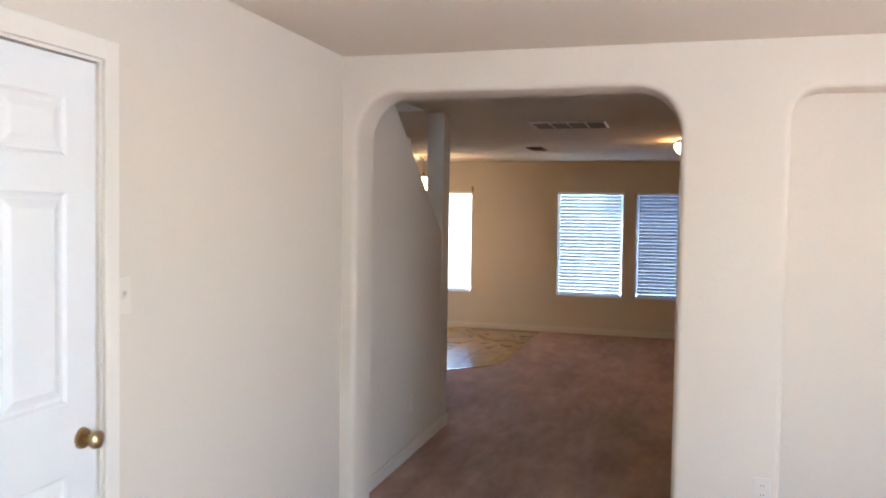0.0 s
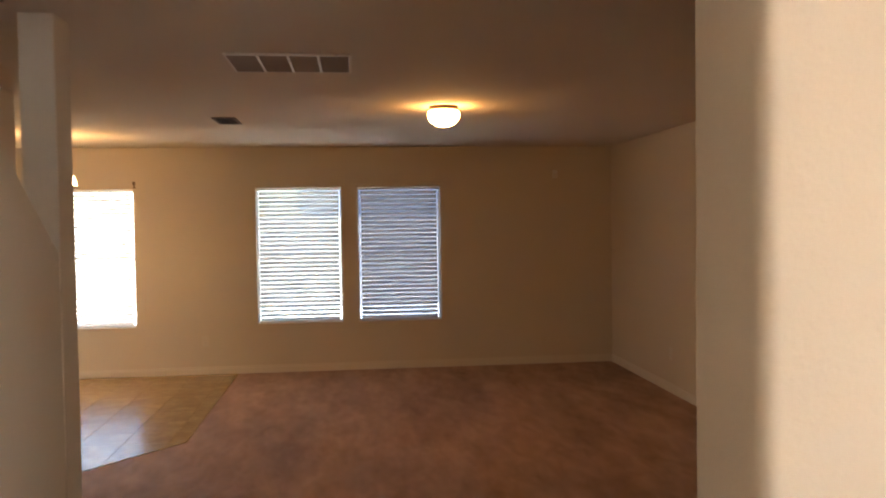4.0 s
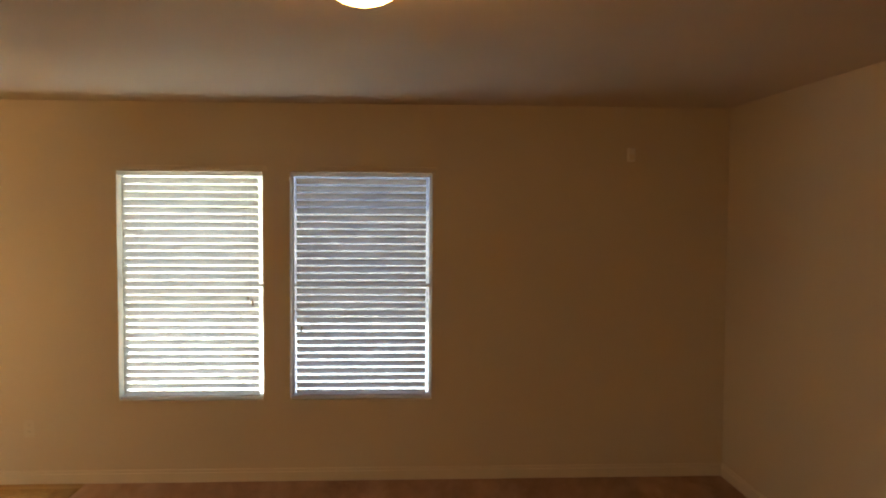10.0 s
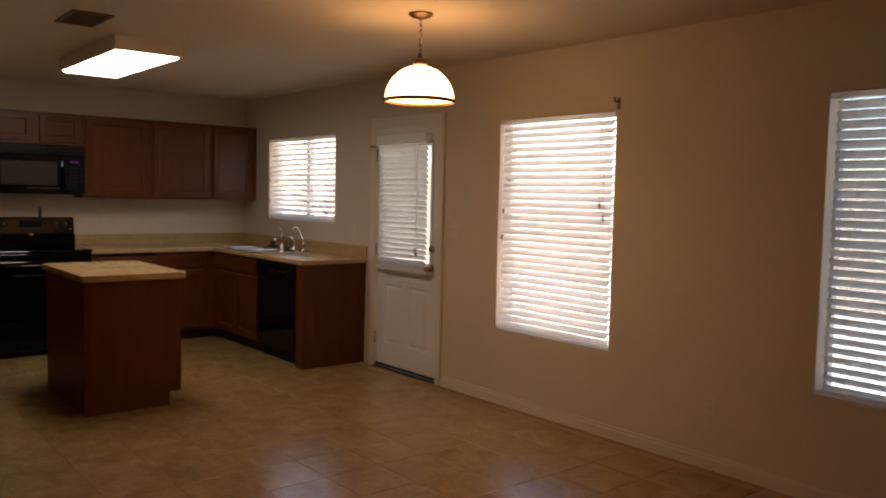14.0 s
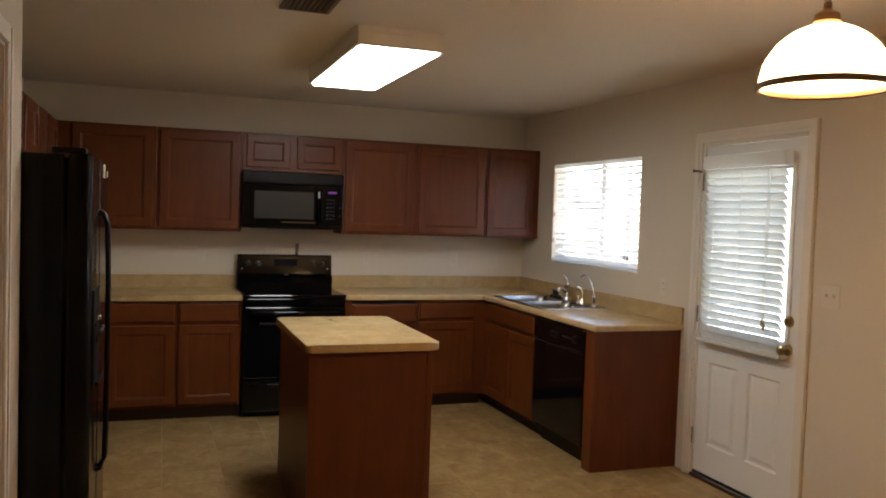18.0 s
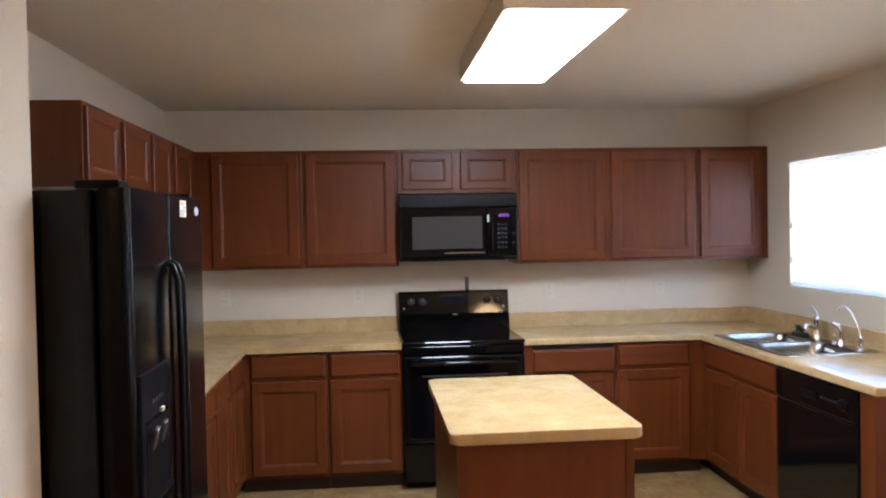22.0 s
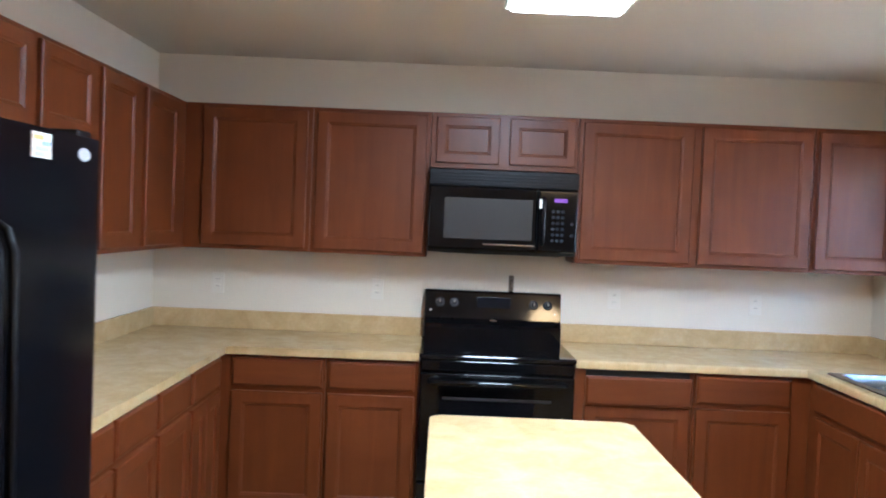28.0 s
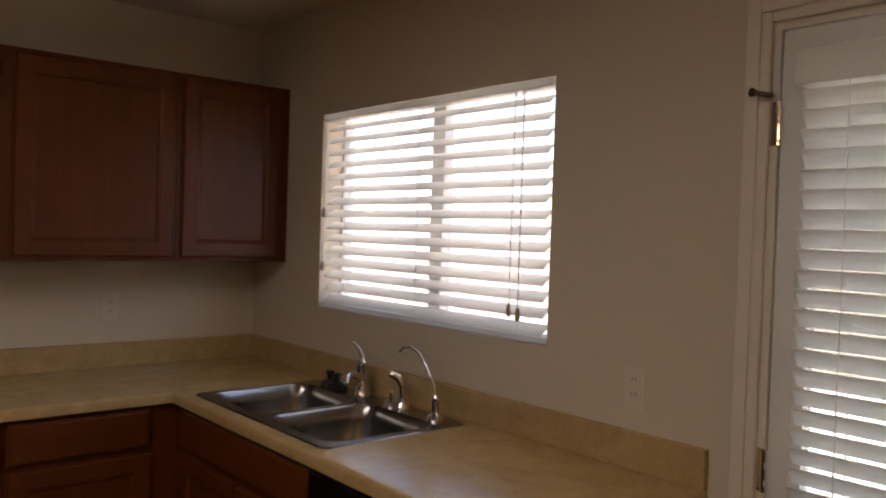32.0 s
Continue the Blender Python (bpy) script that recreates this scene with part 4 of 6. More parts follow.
def base(body, kick, doors, drawers, f, label, name="base_cabinet", hollow=False):
    x0, x1, y0, y1 = body
    c = thing(name, ((x0 + x1) / 2, (y0 + y1) / 2, 0), label, "cabinet", "base cabinets")
    if hollow:
        part("body", boxes((x0, x0 + 0.6, y0, y1, 0.10, 0.874), (x1 - 0.018, x1, y0, y1, 0.10, 0.874), (x0 + 0.6, x1 - 0.018, y0, y0 + 0.02, 0.10, 0.874), (x0 + 0.6, x1 - 0.018, y0 + 0.02, y1, 0.10, 0.12)), CHERRY, c)
    else:
        part("body", boxes((x0, x1, y0, y1, 0.10, 0.874), bevel=0.002), CHERRY, c)
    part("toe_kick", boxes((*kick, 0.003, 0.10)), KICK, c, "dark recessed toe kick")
    for u0, u1, a, b in doors:
        bm = bmesh.new()
        door_face(bm, f, u0, u1, a, b)
        part("door", bm, CHERRY, c)
    for u0, u1, a, b in drawers:
        bm = bmesh.new()
        drawer_face(bm, f, u0, u1, a, b)
        part("drawer_front", bm, CHERRY_H, c)
    return c


BF = XW + 0.60
CF = 8.09
SF = YB - 0.60
dr = (0.718, 0.858)
dd = (0.122, 0.695)
base((XW, BF, CF, 8.61, ), (XW, BF - 0.07, CF, 8.61), [(8.15, 8.598, *dd)], [(8.15, 8.598, *dr)], FX(BF + 0.019), "dark cherry base cabinet with a drawer over a door")
base((XW, BF, 8.612, 9.068), (XW, BF - 0.07, 8.612, 9.068), [(8.625, 9.05, *dd)], [(8.625, 9.05, *dr)], FX(BF + 0.019), "dark cherry base cabinet beside the range")
c = base((XW, BF, 9.836, 10.42), (XW, BF - 0.07, 9.836, 10.42), [(9.885, 10.405, *dd)], [], FX(BF + 0.019), "dark cherry base cabinet with its drawer slightly ajar")
bm = bmesh.new()
drawer_face(bm, lambda u, z, d: (BF + 0.045 + d, u, z), 9.885, 10.405, 0.70, 0.842)
part("drawer_front", bm, CHERRY_H, c, "drawer front pulled slightly open")
# solid dark strip, painted as the shade behind the pulled drawer
part("drawer_gap_shade", boxes((BF - 0.001, BF + 0.004, 9.89, 10.40, 0.72, 0.866)), GAP_SHADE, c, "dark strip painted as the shade behind the open drawer")
base((XW, BF, 10.422, SF), (XW, BF - 0.07, 10.422, SF), [(10.435, 10.90, *dd)], [(10.435, 10.90, *dr)], FX(BF + 0.019), "dark cherry base cabinet in the corner by the sink")
# refrigerator run
base((XW, -6.42, YF, CF), (XW, -6.42, YF, CF - 0.07), [(-6.86, -6.64, *dd), (-6.635, -6.435, *dd)], [(-6.86, -6.435, *dr)], FY(CF + 0.019), "dark cherry corner base cabinet with paired doors")
base((-6.418, -5.19, YF, CF), (-6.418, -5.19, YF, CF - 0.07), [(-6.405, -6.03, *dd), (-6.0, -5.62, *dd), (-5.6, -5.21, *dd)], [(-6.405, -6.03, *dr), (-6.0, -5.62, *dr), (-5.6, -5.21, *dr)], FY(CF + 0.019), "dark cherry base cabinet next to the refrigerator")
# sink run
base((XW, -5.935, SF, YB), (XW, -5.935, SF + 0.07, YB), [(-6.82, -6.40, *dd), (-6.39, -5.95, *dd)], [(-6.82, -5.95, *dr)], FN(SF - 0.019), "dark cherry sink base cabinet with a false drawer front", hollow=True)
c = thing("end_panel", (-5.16, SF + 0.3, 0), "cherry veneer end panel of the sink run", "panel")
part("panel", boxes((-5.225, -5.12, SF - 0.019, YB, 0.003, 0.874), bevel=0.002), CHERRY, c)


def dishwasher():
    x0, x1 = -5.93, -5.23
    d = thing("dishwasher", ((x0 + x1) / 2, SF, 0), "black built-in dishwasher under the counter", "dishwasher")
    part("tub", boxes((x0 + 0.01, x1 - 0.01, SF + 0.02, YB - 0.03, 0.10, 0.868)), BLACK_MAT, d)
    part("door_panel", boxes((x0 + 0.004, x1 - 0.004, SF - 0.025, SF + 0.02, 0.13, 0.715), bevel=0.006), BLACK, d, "glossy black door panel")
    cpanel = part("control_panel", boxes((x0 + 0.004, x1 - 0.004, SF - 0.032, SF + 0.02, 0.72, 0.866), bevel=0.008), BLACK, d, "glossy black control panel")
    part("latch", boxes((x0 + 0.27, x0 + 0.39, SF - 0.046, SF - 0.032, 0.768, 0.805), bevel=0.006), BLACK_MAT, cpanel)
    for k in range(4):
        part("button", boxes((x0 + 0.42 + 0.035 * k, x0 + 0.445 + 0.035 * k, SF - 0.0345, SF - 0.032, 0.785, 0.797), bevel=0.001), GREY_WIN, cpanel)
    knb = bmesh.new()
    cyl(knb, (x1 - 0.10, SF - 0.032, 0.79), (x1 - 0.10, SF - 0.05, 0.79), 0.026, 0.022, 24)
    part("dial", knb, BLACK_MAT, cpanel, "", True)
    part("kick_plate", boxes((x0 + 0.01, x1 - 0.01, SF + 0.05, SF + 0.06, 0.003, 0.125)), BLACK_MAT, d)


dishwasher()


# ---- worktops ----
SINK = (-6.79, -5.92, SF + 0.015, SF + 0.545)


def counters():
    CL = 0.635
    z0, z1 = 0.876, 0.914
    a = thing("countertop", (XW + 0.3, 8.3, z0), "tan mottled laminate countertop beside the range and refrigerator", "countertop")
    bm = bmesh.new()
    slab(bm, [(XW, YF), (-5.165, YF), (-5.165, 8.125), (XW + CL, 8.125), (XW + CL, 9.068), (XW, 9.068)], z0, z1)
    fe = [e for e in bm.edges if abs(e.verts[0].co.z - z1) < 1e-5 and abs(e.verts[1].co.z - z1) < 1e-5 and all(v.co.x > XW + 0.1 and v.co.y > YF + 0.1 for v in e.verts)]
    bmesh.ops.bevel(bm, geom=fe, offset=0.014, segments=4, affect="EDGES", profile=0.5)
    part("top", bm, LAMINATE, a, "", True)
    part("backsplash", boxes((XW, XW + 0.02, YF, 9.068, z1, 1.016), (XW + 0.02, -5.165, YF, YF + 0.02, z1, 1.016), bevel=0.003), LAMINATE, a, "low laminate backsplash")
    b = thing("countertop", (XW + 0.3, 10.8, z0), "tan mottled laminate countertop holding the sink", "countertop")
    bm = bmesh.new()
    sx0, sx1, sy0, sy1 = SINK
    hx0, hx1, hy0, hy1 = sx0 + 0.02, sx1 - 0.02, sy0 + 0.02, sy1 - 0.02
    xe = -5.095
    # surface as strips round the sink cut-out
    pieces = [(XW, XW + CL, 9.836, YB - CL), (XW, hx0, YB - CL, YB), (hx1, xe, YB - CL, YB), (hx0, hx1, YB - CL, hy0), (hx0, hx1, hy1, YB)]
    xs = sorted({v for p in pieces for v in p[:2]} )
    ys = sorted({v for p in pieces for v in p[2:]})
    cells = [(i, j) for i in range(len(xs) - 1) for j in range(len(ys) - 1)
             if any(p[0] - 1e-6 <= xs[i] and xs[i + 1] <= p[1] + 1e-6 and p[2] - 1e-6 <= ys[j] and ys[j + 1] <= p[3] + 1e-6 for p in pieces)]
    top = {}
    for i, j in cells:
        for q in ((i, j), (i + 1, j), (i + 1, j + 1), (i, j + 1)):
            if q not in top:
                top[q] = (bm.verts.new((xs[q[0]], ys[q[1]], z1)), bm.verts.new((xs[q[0]], ys[q[1]], z0)))
    for i, j in cells:
        c4 = [(i, j), (i + 1, j), (i + 1, j + 1), (i, j + 1)]
        bm.faces.new([top[q][0] for q in c4])
        bm.faces.new([top[q][1] for q in c4][::-1])
        for (di, dj), (p, q) in (((0, -1), (0, 1)), ((1, 0), (1, 2)), ((0, 1), (2, 3)), ((-1, 0), (3, 0))):
            if (i + di, j + dj) not in cells:
                bm.faces.new((top[c4[p]][0], top[c4[p]][1], top[c4[q]][1], top[c4[q]][0]))
    bmesh.ops.recalc_face_normals(bm, faces=bm.faces)
    fe = [e for e in bm.edges if all(abs(v.co.z - z1) < 1e-5 for v in e.verts) and len(e.link_faces) == 2 and abs(e.link_faces[0].normal.z) + abs(e.link_faces[1].normal.z) < 1.5
          and all((abs(v.co.y - (YB - CL)) < 1e-5 and v.co.x > XW + CL - 1e-4) or (abs(v.co.x - (XW + CL)) < 1e-5 and v.co.y < YB - CL + 1e-4) or abs(v.co.x - xe) < 1e-5 for v in e.verts)]
    bmesh.ops.bevel(bm, geom=fe, offset=0.014, segments=4, affect="EDGES", profile=0.5)
    part("top", bm, LAMINATE, b, "", True)
    part("backsplash", boxes((XW, XW + 0.02, 9.836, YB, z1, 1.016), (XW + 0.02, xe, YB - 0.02, YB, z1, 1.016), bevel=0.003), LAMINATE, b, "low laminate backsplash")


counters()
# ---- sink and taps ----
def sink():
    x0, x1, y0, y1 = SINK
    s = thing("kitchen_sink", ((x0 + x1) / 2, (y0 + y1) / 2, 0.80), "stainless steel double-bowl drop-in sink", "sink")
    zt = 0.9185
    xm = (x0 + x1) / 2
    by0, by1 = y0 + 0.035, y1 - 0.09
    bowls = ((x0 + 0.03, xm - 0.016), (xm + 0.016, x1 - 0.03))
    bm = bmesh.new()
    # rim with two rounded openings
    outer = [bm.verts.new((x, y, zt)) for x, y in rounded(x0, x1, y0, y1, 0.03)]
    skirt = [bm.verts.new((v.co.x + (0.004 if v.co.x > xm else -0.004), v.co.y + (0.004 if v.co.y > (y0 + y1) / 2 else -0.004), 0.9143)) for v in outer]
    edges = []
    for k in range(len(outer)):
        f = bm.faces.new((outer[k], outer[(k + 1) % len(outer)], skirt[(k + 1) % len(outer)], skirt[k]))
    loops = [outer]
    for a, b in bowls:
        loops.append([bm.verts.new((x, y, zt)) for x, y in rounded(a, b, by0, by1, 0.07)])
    for lp in loops:
        for k in range(len(lp)):
            e = bm.edges.get((lp[k], lp[(k + 1) % len(lp)])) or bm.edges.new((lp[k], lp[(k + 1) % len(lp)]))
            edges.append(e)
    bmesh.ops.triangle_fill(bm, use_beauty=True, edges=edges)
    part("rim", bm, STEEL, s, "brushed steel rim")
    for a, b in bowls:
        bm = bmesh.new()
        rings = []
        cx, cy = (a + b) / 2, (by0 + by1) / 2
        for shrink, z, r in ((0.0, zt, 0.07), (0.004, zt - 0.006, 0.07), (0.012, zt - 0.05, 0.07), (0.018, zt - 0.15, 0.07), (0.035, zt - 0.172, 0.06), (0.075, zt - 0.18, 0.05)):
            rings.append([bm.verts.new((x, y, z)) for x, y in rounded(a + shrink, b - shrink, by0 + shrink, by1 - shrink, r)])
        for q, w in zip(rings, rings[1:]):
            for k in range(len(q)):
                bm.faces.new((q[k], q[(k + 1) % len(q)], w[(k + 1) % len(q)], w[k]))
        bm.faces.new(rings[-1])
        bowl = part("bowl", bm, STEEL, s, "", True)
        dr_ = bmesh.new()
        lathe(dr_, cx, cy, [(0.045, zt - 0.1785), (0.042, zt - 0.176), (0.03, zt - 0.179), (0.006, zt - 0.182)], 24)
        part("drain", dr_, CHROME, bowl, "", True)
    yt = y1 - 0.045
    # main tap: body, lever and low spout
    fx = -6.44
    f = thing("kitchen_tap", (fx, yt, zt), "chrome single-lever kitchen tap standing on the sink deck", "tap")
    bm = bmesh.new()
    lathe(bm, fx, yt, [(0.001, zt), (0.03, zt), (0.029, zt + 0.012), (0.023, zt + 0.02), (0.021, zt + 0.10), (0.024, zt + 0.105), (0.022, zt + 0.125), (0.010, zt + 0.135), (0.001, zt + 0.136)], 24)
    part("body", bm, CHROME, f, "", True)
    bm = bmesh.new()
    tube(bm, [(fx, yt, zt + 0.06), (fx + 0.025, yt - 0.04, zt + 0.082), (fx + 0.055, yt - 0.085, zt + 0.095), (fx + 0.08, yt - 0.12, zt + 0.09), (fx + 0.086, yt - 0.13, zt + 0.072)], [0.015, 0.014, 0.013, 0.013, 0.014], 14)
    part("spout", bm, CHROME, f, "", True)
    bm = bmesh.new()
    tube(bm, [(fx, yt, zt + 0.128), (fx - 0.006, yt + 0.004, zt + 0.142), (fx - 0.03, yt + 0.005, zt + 0.166), (fx - 0.07, yt + 0.005, zt + 0.186)], [0.010, 0.009, 0.008, 0.006], 12)
    part("lever", bm, CHROME, f, "", True)
    # spray handle
    px = -6.20
    p = thing("side_spray", (px, yt, zt), "chrome side spray head in its holder", "sprayer")
    bm = bmesh.new()
    lathe(bm, px, yt, [(0.001, zt), (0.026, zt), (0.024, zt + 0.012), (0.017, zt + 0.02), (0.016, zt + 0.035), (0.001, zt + 0.036)], 20)
    part("holder", bm, CHROME, p, "", True)
    bm = bmesh.new()
    tube(bm, [(px, yt, zt + 0.03), (px, yt, zt + 0.075), (px - 0.006, yt - 0.01, zt + 0.105), (px - 0.03, yt - 0.03, zt + 0.118)], [0.013, 0.012, 0.015, 0.012], 14)
    part("spray_head", bm, CHROME, p, "", True)
    # goose-neck filter tap
    gx = -6.02
    g = thing("filter_tap", (gx, yt, zt), "slim chrome goose-neck filtered-water tap", "tap")
    bm = bmesh.new()
    lathe(bm, gx, yt, [(0.001, zt), (0.027, zt), (0.025, zt + 0.01), (0.013, zt + 0.018), (0.013, zt + 0.055), (0.016, zt + 0.06), (0.010, zt + 0.075), (0.001, zt + 0.076)], 20)
    part("body", bm, CHROME, g, "", True)
    bm = bmesh.new()
    pts = [(gx, yt, zt + 0.06), (gx - 0.012, yt, zt + 0.105), (gx - 0.045, yt - 0.004, zt + 0.16), (gx - 0.085, yt - 0.008, zt + 0.203), (gx - 0.125, yt - 0.012, zt + 0.22), (gx - 0.16, yt - 0.016, zt + 0.214), (gx - 0.178, yt - 0.018, zt + 0.195)]
    tube(bm, pts, 0.0052, 12)
    part("goose_neck", bm, CHROME, g, "", True)
    bm = bmesh.new()
    tube(bm, [(gx + 0.005, yt - 0.01, zt + 0.065), (gx + 0.035, yt - 0.03, zt + 0.07)], [0.006, 0.004], 10)
    part("lever", bm, BLACK_MAT, g, "small black lever", True)
    # low valve handles between the taps
    hx = -6.11
    v = thing("soap_dispenser", (hx - 0.15, yt, zt), "low chrome soap pump on the sink deck", "dispenser")
    bm = bmesh.new()
    lathe(bm, hx - 0.15, yt, [(0.001, zt), (0.02, zt), (0.018, zt + 0.014), (0.008, zt + 0.02), (0.007, zt + 0.04), (0.012, zt + 0.042), (0.010, zt + 0.052), (0.001, zt + 0.053)], 18)
    part("pump", bm, CHROME, v, "", True)
    # drain stopper and rag left on the deck
    k = thing("sink_stopper", (-6.60, yt - 0.005, zt), "black rubber sink stoppers lying on the deck", "stopper")
    bm = bmesh.new()
    for ox, oy, r in ((0, 0, 0.042), (-0.065, 0.01, 0.036)):
        lathe(bm, -6.60 + ox, yt - 0.005 + oy, [(0.001, zt), (r, zt), (r, zt + 0.012), (r * 0.75, zt + 0.022), (0.012, zt + 0.024), (0.012, zt + 0.048), (0.018, zt + 0.05), (0.016, zt + 0.058), (0.001, zt + 0.058)], 22)
    part("stopper", bm, RUBBER, k, "", True)


sink()


# ---- range ----
def kitchen_range():
    y0, y1 = 9.073, 9.831
    xb, xf = XW + 0.03, XW + 0.655
    r = thing("range", ((xb + xf) / 2, (y0 + y1) / 2, 0), "black freestanding electric range with a smooth glass top", "range")
    part("body", boxes((xb, xf - 0.03, y0, y1, 0.05, 0.895), bevel=0.004), BLACK, r)
    part("base", boxes((xb + 0.02, xf - 0.07, y0 + 0.02, y1 - 0.02, 0.003, 0.05)), BLACK_MAT, r)
    top = part("cooktop", boxes((xb, xf + 0.005, y0 - 0.003, y1 + 0.003, 0.895, 0.919), bevel=0.007), BLACK_GLASS, r, "glossy black glass cooktop")
    for cx, cy, rad in ((0.20, 0.20, 0.085), (0.20, 0.56, 0.105), (0.45, 0.19, 0.105), (0.45, 0.57, 0.085)):
        bm = bmesh.new()
        lathe(bm, xb + cx, y0 + cy, [(rad, 0.9192), (rad - 0.006, 0.9194), (rad - 0.0065, 0.9192)], 40)
        part("burner_ring", bm, BLACK_TEX, top)
    # back panel with sloping face
    g0, g1 = 0.919, 1.186
    bm = bmesh.new()
    prism_y(bm, [(xb, g0), (xb + 0.105, g0), (xb + 0.105, g0 + 0.085), (xb + 0.075, g0 + 0.115), (xb + 0.052, g1 - 0.012), (xb + 0.042, g1), (xb, g1)], y0 + 0.003, y1 - 0.003)
    bp = part("back_panel", bm, BLACK, r, "glossy black control back panel")
    # face of the controls, leaning back
    face = lambda y, z: Vector((xb + 0.075 - (z - g0 - 0.115) / (g1 - 0.012 - g0 - 0.115) * 0.023, y, z))
    n = Vector((0.98, 0, 0.17)).normalized()
    for dy in (0.085, 0.165, 0.605, 0.682):
        c = face(y0 + dy, g0 + 0.20)
        bm = bmesh.new()
        cyl(bm, c, c + n * 0.008, 0.026, 0.025, 24)
        cyl(bm, c + n * 0.008, c + n * 0.030, 0.019, 0.016, 24)
        kn = part("knob", bm, BLACK_MAT, r, "black range knob", True)
        part("knob_mark", boxes((c.x + 0.0285, c.x + 0.0315, c.y - 0.0018, c.y + 0.0018, c.z + 0.002, c.z + 0.018)), PLASTIC, kn, "white knob pointer")
    for dy in (0.035, 0.722):
        c = face(y0 + dy, g0 + 0.155)
        bm = bmesh.new()
        cyl(bm, c - n * 0.002, c + n * 0.003, 0.006, seg=12)
        part("indicator_light", bm, PLASTIC, bp)
    c = face(y0 + 0.385, g0 + 0.20)
    part("clock_display", boxes((c.x - 0.006, c.x + 0.004, y0 + 0.29, y0 + 0.475, g0 + 0.165, g0 + 0.235), bevel=0.002), PANEL_DARK, bp, "dark glass clock display")
    bm = bmesh.new()
    lathe(bm, 0, 0, [(0.001, 0), (0.022, 0), (0.020, 0.002), (0.001, 0.003)], 24)
    for v in bm.verts:
        v.co = Vector((xb + 0.082 + v.co.z, y0 + 0.383 + v.co.x, g0 + 0.105 + v.co.y * 0.5))
    part("badge", bm, CHROME, bp, "oval chrome badge", True)
    # oven door with window and handle
    d = part("oven_door", boxes((xf - 0.03, xf + 0.012, y0 + 0.004, y1 - 0.004, 0.30, 0.83), bevel=0.008), BLACK, r, "glossy black oven door")
    part("oven_window", boxes((xf + 0.0125, xf + 0.0145, y0 + 0.13, y1 - 0.13, 0.40, 0.70), bevel=0.0008), BLACK_GLASS, d, "dark oven window")
    part("window_trim", boxes((xf + 0.012, xf + 0.0135, y0 + 0.115, y1 - 0.115, 0.703, 0.715)), GREY_WIN, d)
    bm = bmesh.new()
    pts = [(xf + 0.014, y0 + 0.05, 0.79), (xf + 0.05, y0 + 0.06, 0.792), (xf + 0.058, y0 + 0.10, 0.793), (xf + 0.060, (y0 + y1) / 2, 0.794), (xf + 0.058, y1 - 0.10, 0.793), (xf + 0.05, y1 - 0.06, 0.792), (xf + 0.014, y1 - 0.05, 0.79)]
    tube(bm, pts, 0.013, 14)
    part("oven_handle", bm, BLACK, d, "black bar handle", True)
    part("vent_trim", boxes((xf - 0.03, xf - 0.002, y0 + 0.004, y1 - 0.004, 0.838, 0.89), bevel=0.004), BLACK, r)
    dw_ = part("storage_drawer", boxes((xf - 0.03, xf + 0.008, y0 + 0.004, y1 - 0.004, 0.055, 0.292), bevel=0.008), BLACK, r, "glossy black storage drawer")
    part("drawer_grip", boxes((xf + 0.008, xf + 0.02, y0 + 0.18, y1 - 0.18, 0.235, 0.258), bevel=0.004), BLACK, dw_)


kitchen_range()


